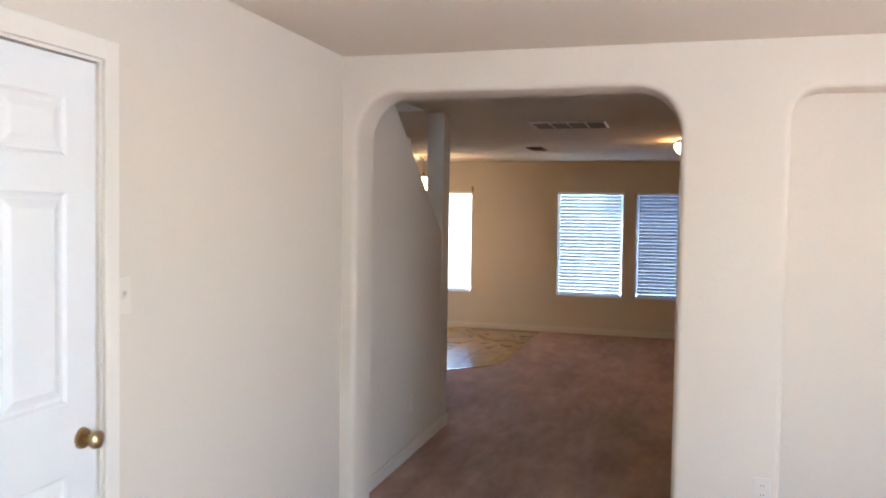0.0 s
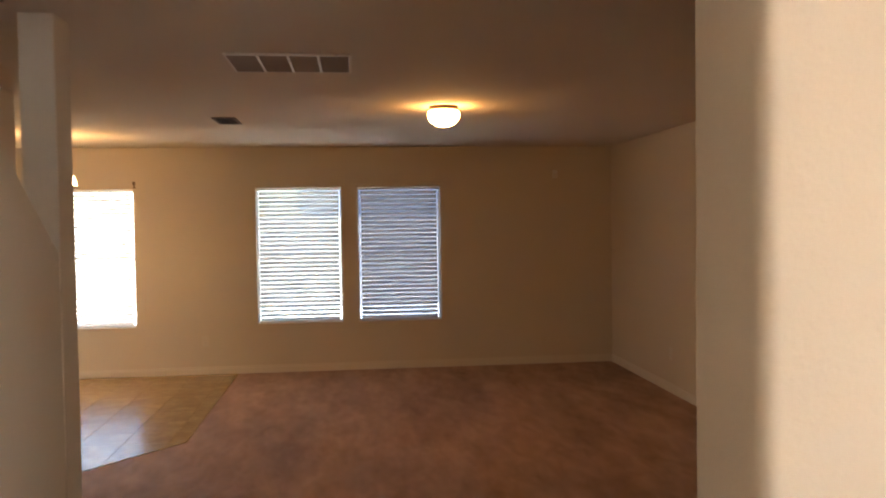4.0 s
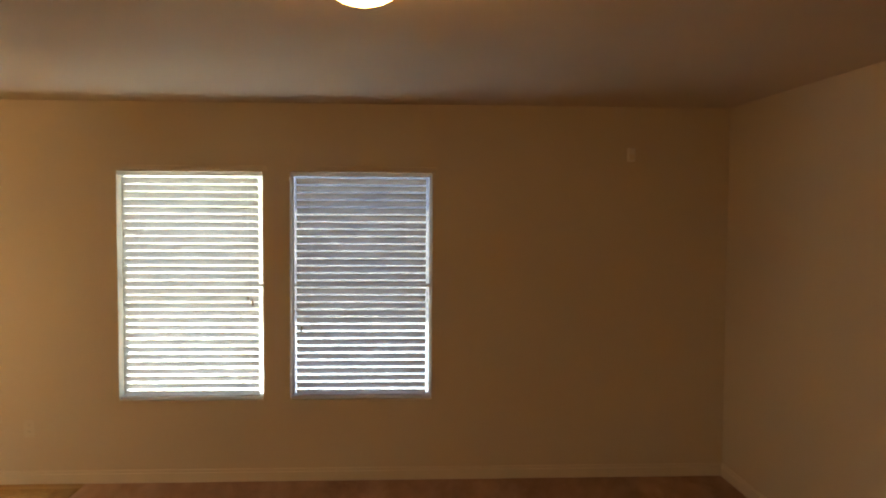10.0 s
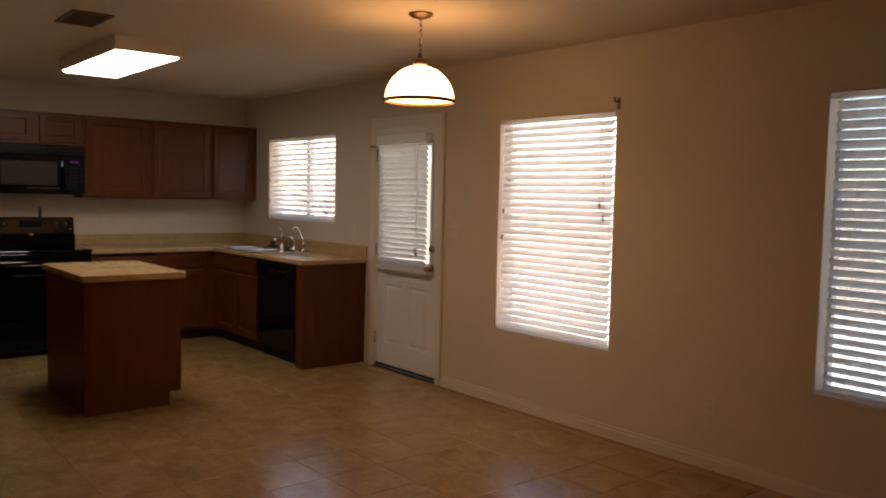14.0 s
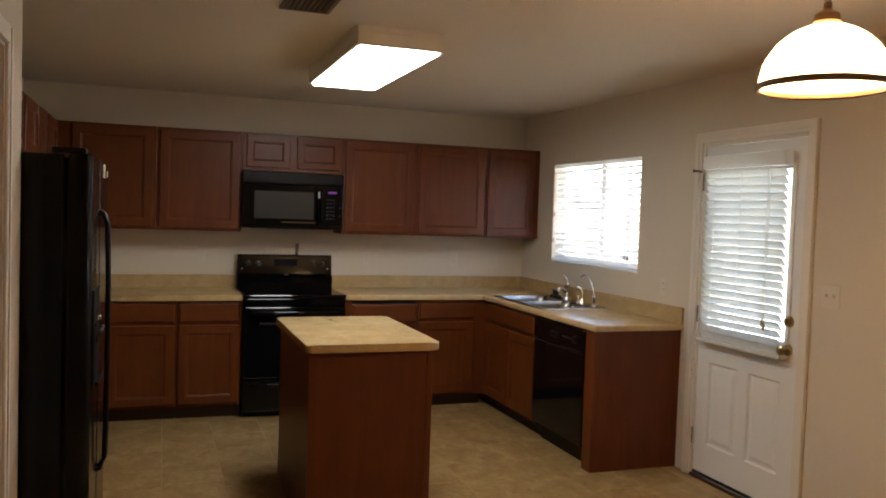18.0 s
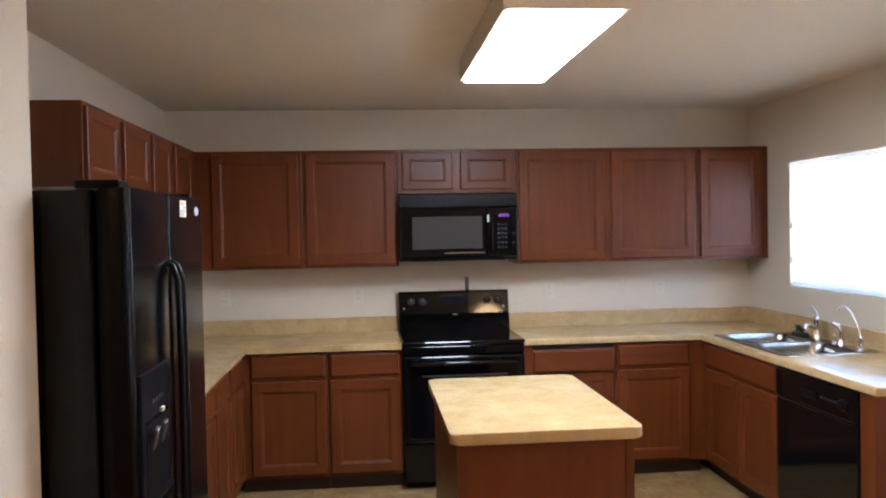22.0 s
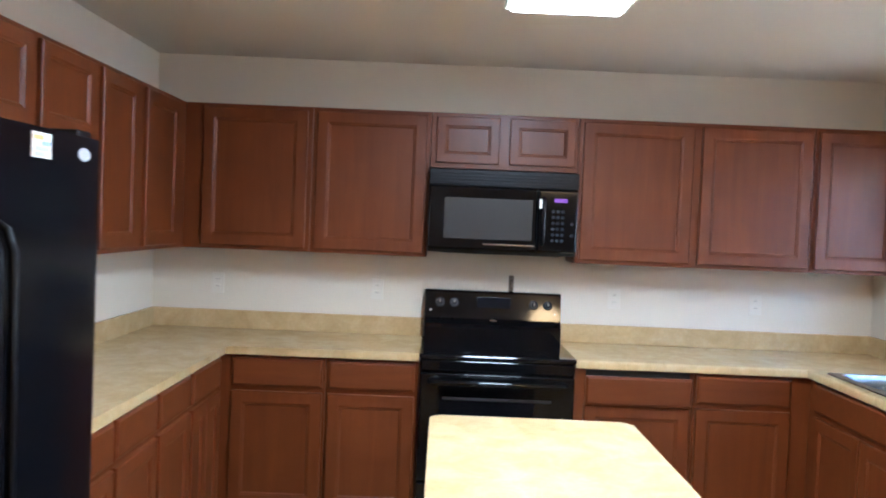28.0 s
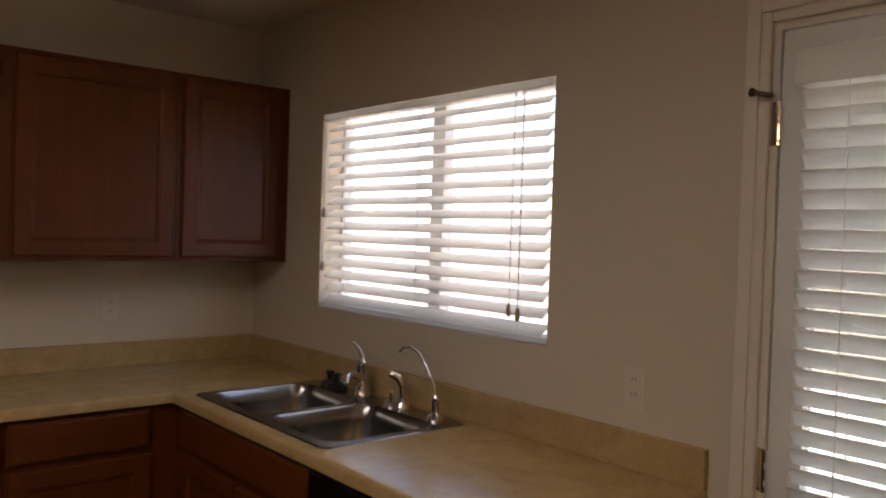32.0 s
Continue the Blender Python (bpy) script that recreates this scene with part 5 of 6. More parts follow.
# ---- microwave ----
def microwave():
    y0, y1, z0, z1 = 9.075, 9.853, 1.405, 1.838
    xf = XW + 0.385
    m = thing("microwave", (XW + 0.2, (y0 + y1) / 2, z0), "black over-the-range microwave with a grey window", "microwave")
    part("case", boxes((XW, xf - 0.03, y0 + 0.003, y1 - 0.003, z0, z1), bevel=0.004), BLACK_MAT, m)
    part("vent_grille", boxes((xf - 0.032, xf - 0.004, y0 + 0.003, y1 - 0.003, z1 - 0.085, z1 - 0.002), bevel=0.004), BLACK_MAT, m, "black top vent strip")
    for k in range(4):
        part("vent_slat", boxes((xf - 0.004, xf + 0.001, y0 + 0.03, y1 - 0.03, z1 - 0.072 + 0.016 * k, z1 - 0.064 + 0.016 * k), bevel=0.0015), BLACK_MAT, m)
    ys = y0 + 0.565
    d = part("door", boxes((xf - 0.03, xf + 0.006, y0 + 0.003, ys, z0 + 0.02, z1 - 0.088), bevel=0.010), BLACK, m, "glossy black microwave door")
    part("door_window", boxes((xf + 0.0065, xf + 0.009, y0 + 0.085, y0 + 0.545 - 0.005, z0 + 0.075, z0 + 0.285), bevel=0.001), GREY_WIN, d, "grey perforated window")
    part("chrome_strip", boxes((xf + 0.0065, xf + 0.012, y0 + 0.29, y0 + 0.555, z0 + 0.045, z0 + 0.054), bevel=0.002), CHROME, d, "thin chrome name strip")
    c = part("control_panel", boxes((xf - 0.03, xf + 0.006, ys + 0.004, y1 - 0.003, z0 + 0.02, z1 - 0.088), bevel=0.010), BLACK, m, "glossy black control panel")
    part("display", boxes((xf + 0.0065, xf + 0.008, ys + 0.085, y1 - 0.060, z0 + 0.279, z0 + 0.299)), DISPLAY, c, "violet lit clock display")
    for i in range(3):
        for j in range(6):
            part("key", boxes((xf + 0.0065, xf + 0.0076, ys + 0.075 + 0.024 * i, ys + 0.090 + 0.024 * i, z0 + 0.075 + 0.03 * j, z0 + 0.089 + 0.03 * j)), KEY_GREY, c)
    for j in range(2):
        bm = bmesh.new()
        cyl(bm, (xf + 0.006, y1 - 0.032, z0 + 0.11 + 0.06 * j), (xf + 0.008, y1 - 0.032, z0 + 0.11 + 0.06 * j), 0.009, seg=16)
        part("round_key", bm, KEY_GREY, c)
    bm = bmesh.new()
    tube(bm, [(xf + 0.006, ys + 0.03, z0 + 0.06), (xf + 0.034, ys + 0.032, z0 + 0.075), (xf + 0.040, ys + 0.034, z0 + 0.18), (xf + 0.034, ys + 0.032, z0 + 0.285), (xf + 0.006, ys + 0.03, z0 + 0.30)], 0.009, 12)
    part("handle", bm, BLACK, c, "black bow handle", True)
    part("sticker", boxes((xf + 0.0065, xf + 0.0075, ys - 0.003 + 0.012, ys + 0.022, z0 + 0.245, z0 + 0.295)), STICKER, c, "small white energy sticker")
    part("underside_filter", boxes((XW + 0.05, xf - 0.06, y0 + 0.08, y1 - 0.08, z0 - 0.004, z0)), GREY_WIN, m, "grease filter underneath")


microwave()


# ---- refrigerator ----
def refrigerator():
    x0, x1, yb, yc, top = -5.135, -4.19, YF + 0.04, 8.155, 1.735
    xm = x1 - 0.42
    f = thing("refrigerator", ((x0 + x1) / 2, (yb + yc) / 2, 0), "black side-by-side refrigerator with an ice dispenser", "refrigerator")
    part("cabinet", boxes((x0 + 0.005, x1 - 0.005, yb, yc - 0.012, 0.03, top - 0.005), bevel=0.008), BLACK_TEX, f, "textured black steel case")
    part("grille", boxes((x0 + 0.02, x1 - 0.02, yc - 0.04, yc + 0.02, 0.003, 0.075), bevel=0.004), BLACK_MAT, f, "black toe grille")
    # doors with a gently bowed front
    def bowed(a, b):
        bm = bmesh.new()
        n = 60
        o = [(a, yc), (b, yc)]
        fr = []
        for k in range(n + 1):
            s = k / n
            x = b + (a - b) * s
            edge = min(s, 1 - s) * (b - a)
            y = yc + 0.085 + 0.004 * math.sin(math.pi * s) - 0.022 * max(0.0, 1 - edge / 0.022) ** 2
            fr.append((x, y))
        slab(bm, o + fr, 0.085, top)
        es = [e for e in bm.edges if all(v.co.z > top - 1e-4 for v in e.verts) or all(v.co.z < 0.0851 for v in e.verts)]
        bmesh.ops.bevel(bm, geom=es, offset=0.006, segments=2, affect="EDGES")
        return bm
    left = part("freezer_door", bowed(xm + 0.003, x1), BLACK_TEX, f, "black freezer door", True)
    right = part("refrigerator_door", bowed(x0, xm - 0.003), BLACK_TEX, f, "black refrigerator door", True)
    for door, hx in ((left, xm + 0.030), (right, xm - 0.030)):
        bm = bmesh.new()
        ys_ = yc + 0.088
        pts = [(hx, ys_ - 0.012, 0.40), (hx, ys_ + 0.014, 0.415), (hx, ys_ + 0.030, 0.46), (hx, ys_ + 0.034, 0.75), (hx, ys_ + 0.035, 0.98), (hx, ys_ + 0.034, 1.22), (hx, ys_ + 0.030, 1.46), (hx, ys_ + 0.014, 1.505), (hx, ys_ - 0.012, 1.52)]
        tube(bm, pts, [0.011, 0.011, 0.0105, 0.010, 0.010, 0.010, 0.0105, 0.011, 0.011], 14)
        part("handle", bm, BLACK_MAT, door, "long bowed black handle", True)
    # dispenser
    a, b = xm + 0.085, x1 - 0.032
    yd = yc + 0.086
    disp = part("ice_dispenser", boxes((a, b, yd - 0.02, yd + 0.009, 0.83, 1.215), bevel=0.006), PANEL_DARK, left, "satin black water and ice dispenser panel")
    part("dispenser_recess", boxes((a + 0.04, b - 0.04, yd + 0.0095, yd + 0.011, 0.85, 1.07)), BLACK_MAT, disp, "dark dispenser cavity")
    for xx in (a + 0.125, b - 0.085):
        bm = bmesh.new()
        vs = box(bm, -0.016, 0.016, 0.0, 0.014, -0.036, 0.036, bevel=0.006)
        bm.transform(Matrix.Translation((xx, yd + 0.014, 1.025)) @ Matrix.Rotation(radians(-18), 4, "X") @ Matrix.Rotation(radians(14), 4, "Y"))
        part("paddle", bm, PADDLE, disp, "grey dispenser paddle", True)
    part("spout", boxes((a + 0.10, a + 0.125, yd + 0.010, yd + 0.022, 1.078, 1.092), bevel=0.003), STICKER, disp, "small white water spout")
    part("recess_lip", boxes((a + 0.036, b - 0.036, yd + 0.009, yd + 0.016, 1.07, 1.078), bevel=0.002), BLACK, disp)
    for k in range(4):
        part("button", boxes((a + 0.07 + 0.034 * k, a + 0.094 + 0.034 * k, yd + 0.009, yd + 0.0105, 1.115, 1.128)), GREY_WIN, disp)
    part("drip_tray", boxes((a + 0.04, b - 0.04, yd, yd + 0.025, 0.835, 0.85), bevel=0.003), BLACK_MAT, disp)
    # hinge covers, stickers
    for xx in (x0 + 0.05, x1 - 0.05):
        part("hinge_cover", boxes((xx - 0.04, xx + 0.04, yc - 0.06, yc + 0.06, top - 0.002, top + 0.022), bevel=0.006), BLACK_MAT, f, "black hinge cover")
    lab = part("label_sticker", boxes((-4.845, -4.76, yc + 0.0855, yc + 0.0905, 1.665, 1.722)), STICKER, right, "pale paper label")
    for k, (mat, u0, u1) in enumerate(((PRINT_ORANGE, 0.05, 0.6), (PRINT_BLUE, 0.45, 0.95), (PRINT_GREY, 0.1, 0.9), (PRINT_GREY, 0.1, 0.7))):
        part("print_bar", boxes((-4.76 - 0.085 * u1, -4.76 - 0.085 * u0, yc + 0.0905, yc + 0.0910, 1.705 - 0.0125 * k, 1.716 - 0.0125 * k)), mat, lab)
    bm = bmesh.new()
    lathe(bm, 0, 0, [(0.001, 0.0), (0.034, 0.0), (0.032, 0.002), (0.001, 0.003)], 24)
    for v in bm.verts:
        v.co = Vector((-5.02 + v.co.x, yc + 0.0875 + v.co.z, 1.69 + v.co.y * 0.5))
    part("badge", bm, BADGE, right, "pale oval silver badge", True)


refrigerator()


# ---- island ----
def island():
    x0, x1, y0, y1 = -5.650, -4.625, 9.14, 9.815
    i = thing("kitchen_island", ((x0 + x1) / 2, (y0 + y1) / 2, 0), "small cherry kitchen island with a tan laminate top", "kitchen island")
    bx0, bx1, by0, by1 = x0 + 0.04, x1 - 0.045, y0 + 0.03, y1 - 0.03
    part("body", boxes((bx0, bx1 - 0.006, by0, by1 - 0.02, 0.10, 0.874), bevel=0.002), CHERRY, i, "cherry cabinet box")
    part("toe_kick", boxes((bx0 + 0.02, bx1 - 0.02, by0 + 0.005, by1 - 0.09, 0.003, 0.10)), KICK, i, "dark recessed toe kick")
    bm = bmesh.new()
    prism_x(bm, [(by0 - 0.004, 0.003), (by1 - 0.075, 0.003), (by1 - 0.075, 0.10), (by1 + 0.002, 0.10), (by1 + 0.002, 0.874), (by0 - 0.004, 0.874)], bx1 - 0.006, bx1)
    part("end_panel", bm, CHERRY, i, "cherry veneer end panel")
    bm = bmesh.new()
    prism_x(bm, [(by0 - 0.004, 0.003), (by1 - 0.075, 0.003), (by1 - 0.075, 0.10), (by1 + 0.002, 0.10), (by1 + 0.002, 0.874), (by0 - 0.004, 0.874)], bx0, bx0 + 0.006)
    part("end_panel", bm, CHERRY, i, "cherry veneer end panel")
    part("back_panel", boxes((bx0 + 0.006, bx1 - 0.006, by0 - 0.004, by0, 0.003, 0.874)), CHERRY, i, "cherry veneer back panel")
    for xx in (bx1, bx0 - 0.004):
        part("corner_trim", boxes((xx, xx + 0.004, by1 - 0.026, by1 + 0.004, 0.102, 0.873), bevel=0.001), CHERRY, i, "narrow cherry corner strip")
    f = FY(by1)
    m = (bx0 + bx1) / 2
    for u0, u1 in ((bx0 + 0.02, m - 0.01), (m + 0.01, bx1 - 0.02)):
        bm = bmesh.new()
        door_face(bm, f, u0, u1, 0.122, 0.695)
        part("door", bm, CHERRY, i)
        bm = bmesh.new()
        drawer_face(bm, f, u0, u1, 0.718, 0.858)
        part("drawer_front", bm, CHERRY_X, i)
    bm = bmesh.new()
    slab(bm, rounded(x0, x1, y0, y1, 0.035), 0.874, 0.914)
    es = [e for e in bm.edges if all(v.co.z > 0.9139 for v in e.verts) or all(v.co.z < 0.8741 for v in e.verts)]
    bmesh.ops.bevel(bm, geom=es, offset=0.008, segments=3, affect="EDGES", profile=0.5)
    part("top", bm, LAMINATE, i, "tan mottled laminate top with rounded corners", True)


island()


# ---- lamps ----
def fluorescent():
    x0, x1, y0, y1, zb = -5.93, -4.66, 9.37, 9.77, 2.345
    f = thing("ceiling_light", ((x0 + x1) / 2, (y0 + y1) / 2, ZC), "rectangular fluorescent kitchen ceiling light, switched on", "ceiling light")
    part("tray", boxes((x0 - 0.02, x1 + 0.02, y0 - 0.02, y1 + 0.02, ZC - 0.03, ZC - 0.001)), TRIM, f)
    part("frame", boxes((x0 - 0.02, x0, y0 - 0.02, y1 + 0.02, zb, ZC - 0.03), (x1, x1 + 0.02, y0 - 0.02, y1 + 0.02, zb, ZC - 0.03), (x0, x1, y0 - 0.02, y0, zb, ZC - 0.03), (x0, x1, y1, y1 + 0.02, zb, ZC - 0.03), bevel=0.003), TRIM, f, "cream side frame")
    bm = bmesh.new()
    box(bm, x0 + 0.001, x1 - 0.001, y0 + 0.001, y1 - 0.001, zb - 0.012, zb + 0.006, bevel=0.008)
    part("diffuser", bm, LAMP_FL, f, "glowing white diffuser")


fluorescent()


def globe_lamp():
    x, y = 0.515, 8.53
    g = thing("ceiling_light", (x, y, ZC), "flush dome ceiling light with opal glass, switched on", "ceiling light")
    bm = bmesh.new()
    lathe(bm, x, y, [(0.001, ZC - 0.001), (0.104, ZC - 0.001), (0.104, ZC - 0.012), (0.101, ZC - 0.026), (0.097, ZC - 0.03), (0.001, ZC - 0.03)], 40)
    part("pan", bm, BRONZE, g, "brown metal collar", True)
    bm = bmesh.new()
    prof = [(0.094, ZC - 0.031)] + [(0.116 * math.cos(radians(a)), ZC - 0.06 - 0.09 * math.sin(radians(a))) for a in (-14, 0, 15, 30, 45, 60, 75, 88)]
    lathe(bm, x, y, prof, 40)
    part("glass_dome", bm, LAMP_GLOBE, g, "glowing opal glass dome", True)


globe_lamp()


def pendant():
    x, y, zr = -2.815, 10.37, 1.965
    p = thing("pendant_light", (x, y, ZC), "glass dome pendant light with a bronze rim, switched on", "pendant light")
    bm = bmesh.new()
    lathe(bm, x, y, [(0.001, ZC - 0.001), (0.065, ZC - 0.001), (0.066, ZC - 0.008), (0.05, ZC - 0.022), (0.02, ZC - 0.03), (0.008, ZC - 0.035), (0.001, ZC - 0.036)], 30)
    part("canopy", bm, BRONZE, p, "bronze ceiling canopy", True)
    z = ZC - 0.035
    k = 0
    while z > zr + 0.267:
        bm = bmesh.new()
        pts = []
        for s in range(13):
            a = s * math.tau / 12
            u, w = 0.008 * math.cos(a), 0.017 * math.sin(a)
            pts.append((x + (u if k % 2 else 0), y + (0 if k % 2 else u), z - 0.015 + w))
        tube(bm, pts, 0.0022, 6)
        part("chain_link", bm, BRONZE, p, "", True)
        z -= 0.026
        k += 1
    bm = bmesh.new()
    tube(bm, [(x + 0.006 * math.cos(s * 0.9), y + 0.006 * math.sin(s * 0.9), ZC - 0.03 - s * (ZC - 0.03 - zr - 0.222) / 14) for s in range(15)], 0.003, 6)
    part("cord", bm, CORD, p, "", True)
    bm = bmesh.new()
    lathe(bm, x, y, [(0.001, zr + 0.267), (0.012, zr + 0.262), (0.012, zr + 0.242), (0.035, zr + 0.227), (0.04, zr + 0.204), (0.03, zr + 0.197), (0.001, zr + 0.197)], 24)
    part("cap", bm, BRONZE, p, "bronze cap", True)
    bm = bmesh.new()
    out = [(0.187 * math.cos(radians(a)), zr + 0.012 + 0.187 * math.sin(radians(a))) for a in (0, 10, 20, 30, 40, 50, 60, 70, 80)]
    inn = [(r - 0.005 if r > 0.02 else r, z_ - 0.003) for r, z_ in reversed(out)]
    lathe(bm, x, y, out + inn, 48)
    part("glass_shade", bm, LAMP_PEND, p, "glowing alabaster glass dome", True)
    bm = bmesh.new()
    lathe(bm, x, y, [(0.185, zr + 0.02), (0.194, zr + 0.018), (0.196, zr + 0.004), (0.190, zr - 0.002), (0.182, zr + 0.002), (0.181, zr + 0.016), (0.185, zr + 0.02)], 48)
    part("rim", bm, BRONZE, p, "bronze rim band", True)
    bm = bmesh.new()
    lathe(bm, x, y, [(0.001, zr + 0.165), (0.014, zr + 0.16), (0.016, zr + 0.13), (0.03, zr + 0.09), (0.03, zr + 0.07), (0.02, zr + 0.05), (0.001, zr + 0.043)], 24)
    part("bulb", bm, BULB, p, "lit bulb", True)


pendant()


# ---- ceiling vents ----
def return_grille():
    x0, x1, y0, y1 = -0.755, -0.14, 6.76, 7.20
    z = ZC
    g = thing("return_air_grille", ((x0 + x1) / 2, (y0 + y1) / 2, z), "cream return air grille with four bays in the ceiling", "air grille")
    # flat brown sheet on the ceiling, coloured as the shade of a duct
    part("backing", boxes((x0 + 0.01, x1 - 0.01, y0 + 0.01, y1 - 0.01, z - 0.003, z - 0.0005)), VENT_BROWN, g, "brown sheet painted as duct shade behind the louvres")
    fr = 0.013
    part("frame", boxes((x0, x0 + fr, y0, y1, z - 0.014, z - 0.0005), (x1 - fr, x1, y0, y1, z - 0.014, z - 0.0005), (x0 + fr, x1 - fr, y0, y0 + fr, z - 0.014, z - 0.0005), (x0 + fr, x1 - fr, y1 - fr, y1, z - 0.014, z - 0.0005), bevel=0.003), TRIM, g)
    w = (x1 - x0 - 2 * fr) / 4
    for k in range(1, 4):
        xx = x0 + fr + w * k
        part("divider", boxes((xx - 0.006, xx + 0.006, y0 + fr, y1 - fr, z - 0.013, z - 0.0005)), TRIM, g)
    n = 26
    for k in range(n):
        yy = y0 + fr + (y1 - y0 - 2 * fr) * (k + 0.5) / n
        bm = bmesh.new()
        prism_x(bm, [(yy - 0.007, z - 0.004), (yy - 0.006, z - 0.0035), (yy + 0.0045, z - 0.0125), (yy + 0.0035, z - 0.013)], x0 + fr, x1 - fr)
        part("louvre", bm, LOUVRE, g)


return_grille()


def register(name, x0, x1, y0, y1, mat, label, along="y", n=9):
    z = ZC
    g = thing(name, ((x0 + x1) / 2, (y0 + y1) / 2, z), label, "air register", "air registers")
    fr = 0.02
    # no duct here: a dark sheet gives the shade between the louvres
    part("backing", boxes((x0 + 0.008, x1 - 0.008, y0 + 0.008, y1 - 0.008, z - 0.003, z - 0.0005)), GAP_SHADE, g)
    part("frame", boxes((x0, x0 + fr, y0, y1, z - 0.010, z - 0.0005), (x1 - fr, x1, y0, y1, z - 0.010, z - 0.0005), (x0 + fr, x1 - fr, y0, y0 + fr, z - 0.010, z - 0.0005), (x0 + fr, x1 - fr, y1 - fr, y1, z - 0.010, z - 0.0005), bevel=0.002), mat, g)
    for k in range(n):
        bm = bmesh.new()
        if along == "y":
            xx = x0 + fr + (x1 - x0 - 2 * fr) * (k + 0.5) / n
            prism_y(bm, [(xx - 0.006, z - 0.004), (xx - 0.005, z - 0.0035), (xx + 0.006, z - 0.011), (xx + 0.005, z - 0.0115)], y0 + fr, y1 - fr)
        else:
            yy = y0 + fr + (y1 - y0 - 2 * fr) * (k + 0.5) / n
            prism_x(bm, [(yy - 0.006, z - 0.004), (yy - 0.005, z - 0.0035), (yy + 0.006, z - 0.011), (yy + 0.005, z - 0.0115)], x0 + fr, x1 - fr)
        part("louvre", bm, mat, g)


register("ceiling_register", -1.215, -1.035, 9.13, 9.51, VENT_BROWN, "brown louvred supply register in the living room ceiling")
register("ceiling_register", -4.50, -4.09, 8.96, 9.18, VENT_BROWN, "brown louvred supply register in the kitchen ceiling", "x", 8)


# ---- small wall fittings ----
def plate(name, label, category, center, out, kind, gangs=1):
    """A cover plate; out is '+x', '-y' and so on: the way that it faces."""
    cx, cy, cz = center
    s = 1 if out[0] == "+" else -1
    w, h, d = 0.07 + 0.046 * (gangs - 1), 0.115, 0.004
    p = thing(name, center, label, category, name + "s")

    def bx(u0, u1, z0, z1, d0, d1):
        if out[1] == "x":
            a, b = sorted((cx + s * d0, cx + s * d1))
            return (a, b, cy + u0, cy + u1, cz + z0, cz + z1)
        a, b = sorted((cy + s * d0, cy + s * d1))
        return (cx + u0, cx + u1, a, b, cz + z0, cz + z1)
    part("cover_plate", boxes(bx(-w / 2, w / 2, -h / 2, h / 2, 0.0005, d), bevel=0.002), PLASTIC, p)
    if kind == "outlet":
        for zz in (-0.02, 0.02):
            q = part("receptacle", boxes(bx(-0.017, 0.017, zz - 0.014, zz + 0.014, d, d + 0.002), bevel=0.0008), PLASTIC, p)
            for u in (-0.006, 0.006):
                part("slot", boxes(bx(u - 0.0012, u + 0.0012, zz - 0.002, zz + 0.007, d + 0.002, d + 0.0024)), VENT_BROWN, q)
    else:
        for k in range(gangs):
            u = 0.046 * (k - (gangs - 1) / 2)
            t = part("toggle_base", boxes(bx(u - 0.006, u + 0.006, -0.012, 0.012, d, d + 0.002)), PLASTIC, p)
            part("toggle", boxes(bx(u - 0.004, u + 0.004, 0.0, 0.011, d + 0.002, d + 0.012), bevel=0.001), PLASTIC, t)


for yy in (7.90, 8.80, 10.14, 10.94):
    plate("wall_outlet", "white plastic outlet above the kitchen backsplash", "outlet", (XW, yy, 1.165), "+x", "outlet")
plate("wall_outlet", "white plastic outlet on the wall by the back door", "outlet", (-5.32, YB, 1.13), "-y", "outlet")
plate("wall_outlet", "white plastic outlet low on the arch wall pier", "outlet", (0.83, YA, 0.47), "-y", "outlet")
plate("wall_outlet", "white plastic outlet low on the living room wall", "outlet", (XR, 9.9, 0.36), "-x", "outlet")
plate("wall_outlet", "white plastic outlet low under the dining window", "outlet", (-1.75, YB, 0.36), "-y", "outlet")
plate("wall_outlet", "white plastic outlet low on the stair wall", "outlet", (XS, 5.35, 0.36), "+x", "outlet")
plate("light_switch", "white light switch beside the closet door", "light switch", (XE, 2.235, 1.40), "+x", "switch")
plate("light_switch", "cream double light switch beside the back door", "light switch", (-3.945, YB, 1.21), "-y", "switch", 2)

c = thing("security_sensor", (2.11, YB, 2.13), "small white security sensor high on the wall", "sensor")
part("housing", boxes((2.085, 2.135, YB - 0.035, YB, 2.085, 2.175), bevel=0.008), WHITE, c)
part("lens", boxes((2.092, 2.128, YB - 0.038, YB - 0.035, 2.095, 2.13), bevel=0.001), TRIM, c)

# small door magnet above the range backsplash
c = thing("utensil_hook", (XW, 9.555, 1.23), "small dark metal hook on the wall above the range", "hook")
part("hook", boxes((XW, XW + 0.03, 9.54, 9.568, 1.185, 1.275), (XW + 0.03, XW + 0.04, 9.545, 9.563, 1.20, 1.25), bevel=0.004), STEEL, c)


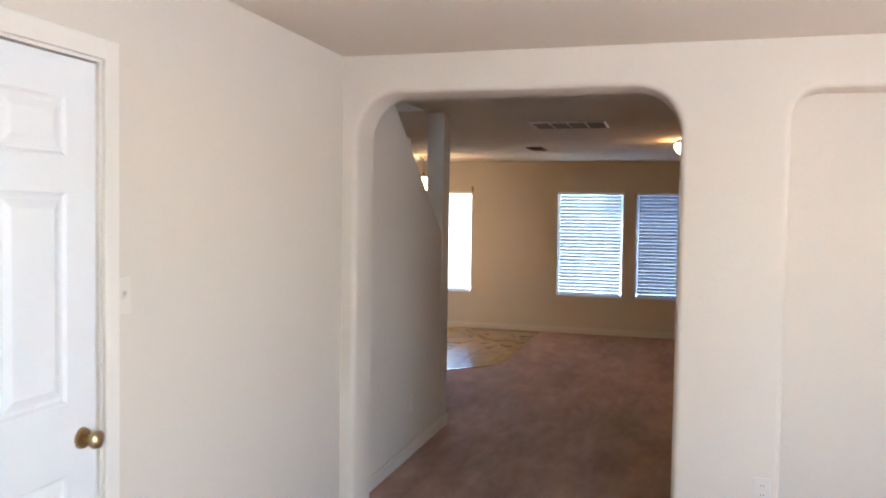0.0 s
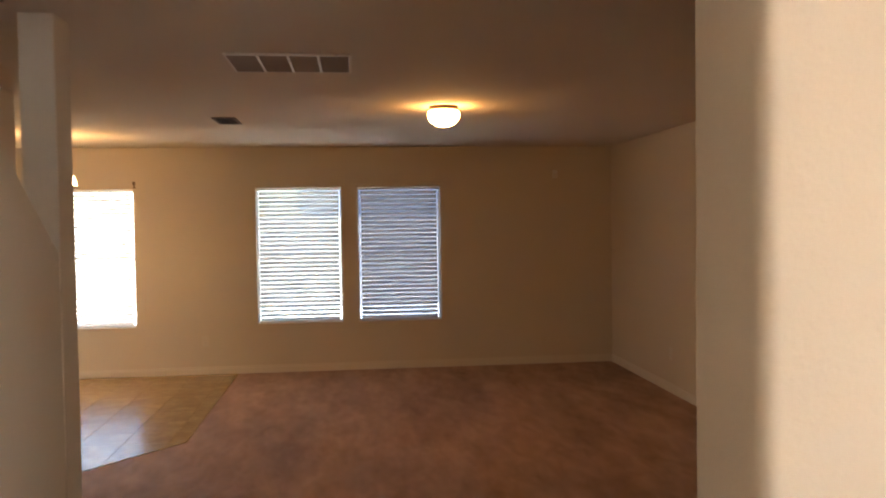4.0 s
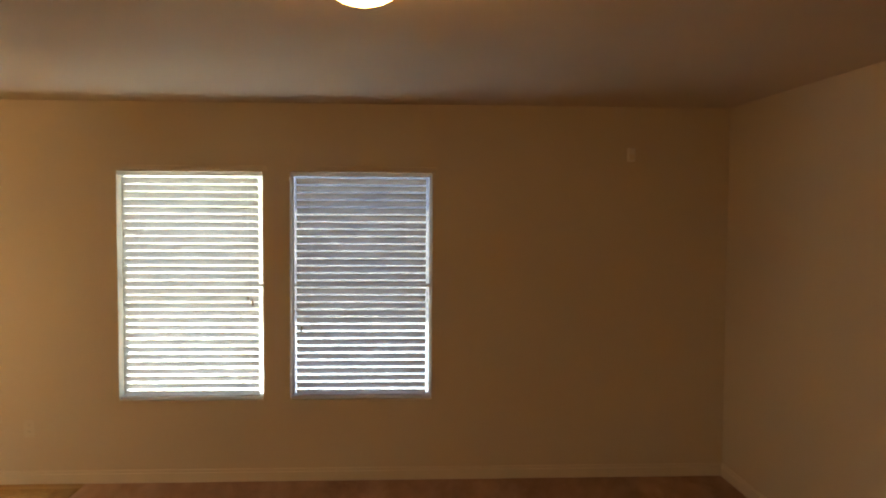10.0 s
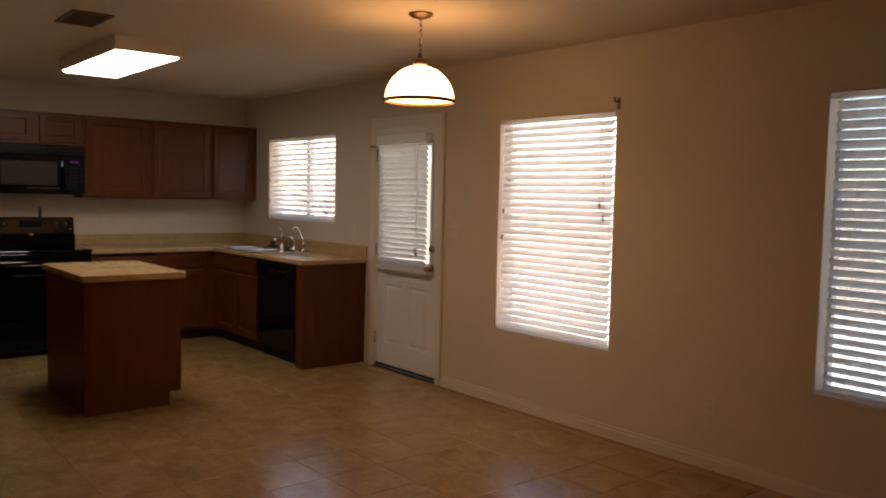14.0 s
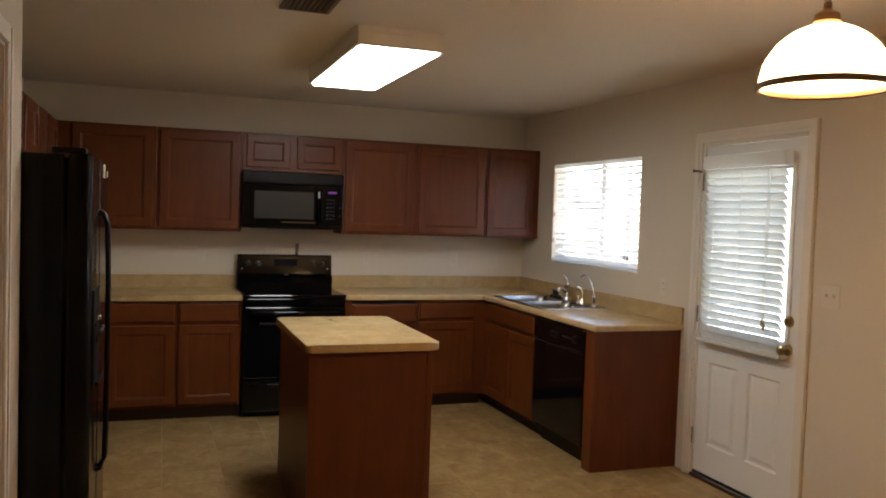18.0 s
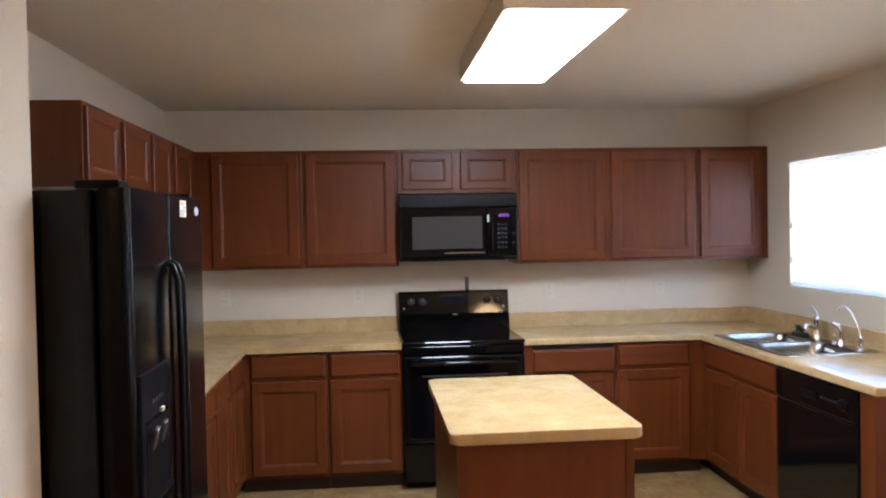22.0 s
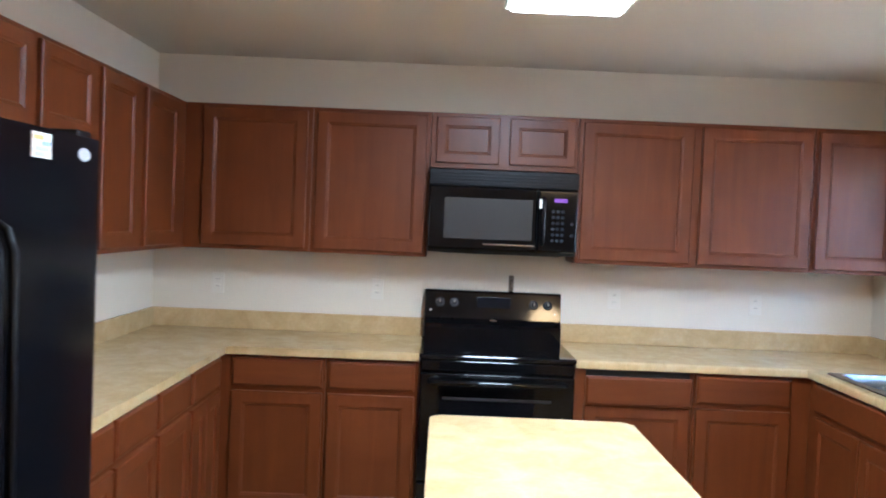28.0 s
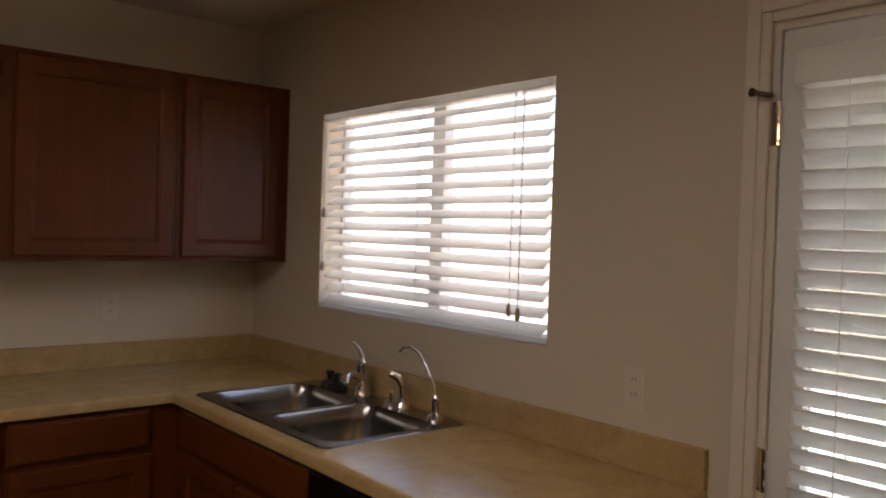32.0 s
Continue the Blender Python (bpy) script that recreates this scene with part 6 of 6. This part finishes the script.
# ---- outdoors ----
def outdoors():
    structure("ground", boxes((-150, 150, -150, 160, -0.35, -0.15)), DIRT, "bare tan dirt yard round the house", "ground")
    # unseen slab, added to set how much sunlight bounces into the entry
    structure("pavement", boxes((-12, 14, -14, -1.62, -0.15, -0.11), (3.12, 14, -1.62, 8, -0.15, -0.11)), BOUNCE_SLAB, "pale unseen slab added to bounce daylight into the entry", "pavement")
    w = thing("block_wall", (0, 20, -0.15), "tan concrete block garden wall", "garden wall")
    part("wall", boxes((-30, 30, 20.0, 20.2, -0.15, 1.75)), BLOCK, w)
    # house added so that the paired windows look out on something dim and bluish
    h = thing("neighbour_house", (3.5, 24, -0.15), "two-storey stucco house added beyond the garden wall, shade put into its bluish colour", "house")
    part("wall", boxes((-1.4, 12, 21.5, 30, -0.15, 5.6)), STUCCO_SHADE, h)
    bm = bmesh.new()
    prism_x(bm, [(21.0, 5.6), (30.5, 5.6), (25.75, 7.6)], -1.9, 12.5)
    part("roof", bm, ROOFM, h)


outdoors()


# ---- floor tiles ----
def tiles():
    size, gap, th = 0.33, 0.0032, 0.003
    floor = bpy.data.objects["floor_kitchen"]
    bm = bmesh.new()
    hw = size / 2 - gap / 2
    box(bm, -hw, hw, -hw, hw, 0, th, bevel=0.001, seg=1)
    bmesh.ops.recalc_face_normals(bm, faces=bm.faces)
    me = bpy.data.meshes.new("tile")
    bm.to_mesh(me)
    bm.free()
    me.materials.append(TILE)
    rest = bmesh.new()
    count = 0
    ox, oy = -7.47, 7.53 - 0.33
    edge = lambda x: 7.95 + (x + 2.2) * (8.86 - 7.95) / 0.8
    for i in range(19):
        for j in range(-3, 13):
            x, y = ox + (i + 0.5) * size, oy + (j + 0.5) * size
            x0, x1, y0, y1 = x - hw, x + hw, y - hw, y + hw
            if y0 > YB - 0.02 or y1 < 6.4 or x1 > -1.39 + 0.33:
                continue
            if y1 < YF and x0 < XP + 0.12:
                continue
            x1c, y1c = min(x1, -1.405), min(y1, YB - 0.003)
            if x1c - x0 < 0.02:
                continue
            poly = [(x0, y0), (x1c, y0), (x1c, y1c), (x0, y1c)]
            if x1c > -2.2 and y0 < edge(x1c) + 0.01:
                # cut along the slanting edge of the carpet
                out = []
                side = lambda p: p[1] - edge(p[0]) - 0.004
                for p, q in zip(poly, poly[1:] + poly[:1]):
                    a, b = side(p), side(q)
                    if a >= 0:
                        out.append(p)
                    if a * b < 0:
                        s = a / (a - b)
                        out.append((p[0] + s * (q[0] - p[0]), p[1] + s * (q[1] - p[1])))
                poly = out
                if len(poly) < 3:
                    continue
            whole = abs(x1c - x1) < 1e-6 and abs(y1c - y1) < 1e-6 and len(poly) == 4 and poly[0] == (x0, y0)
            if whole and count < 290:
                o = new("tile", me)
                o.parent = floor
                o.location = (x, y, 0.002 + random.uniform(0, 0.0006))
                count += 1
            else:
                slab(rest, poly, 0.002, 0.005)
    tagged(part("cut_tiles", rest, TILE, floor), kind="stuff")


tiles()
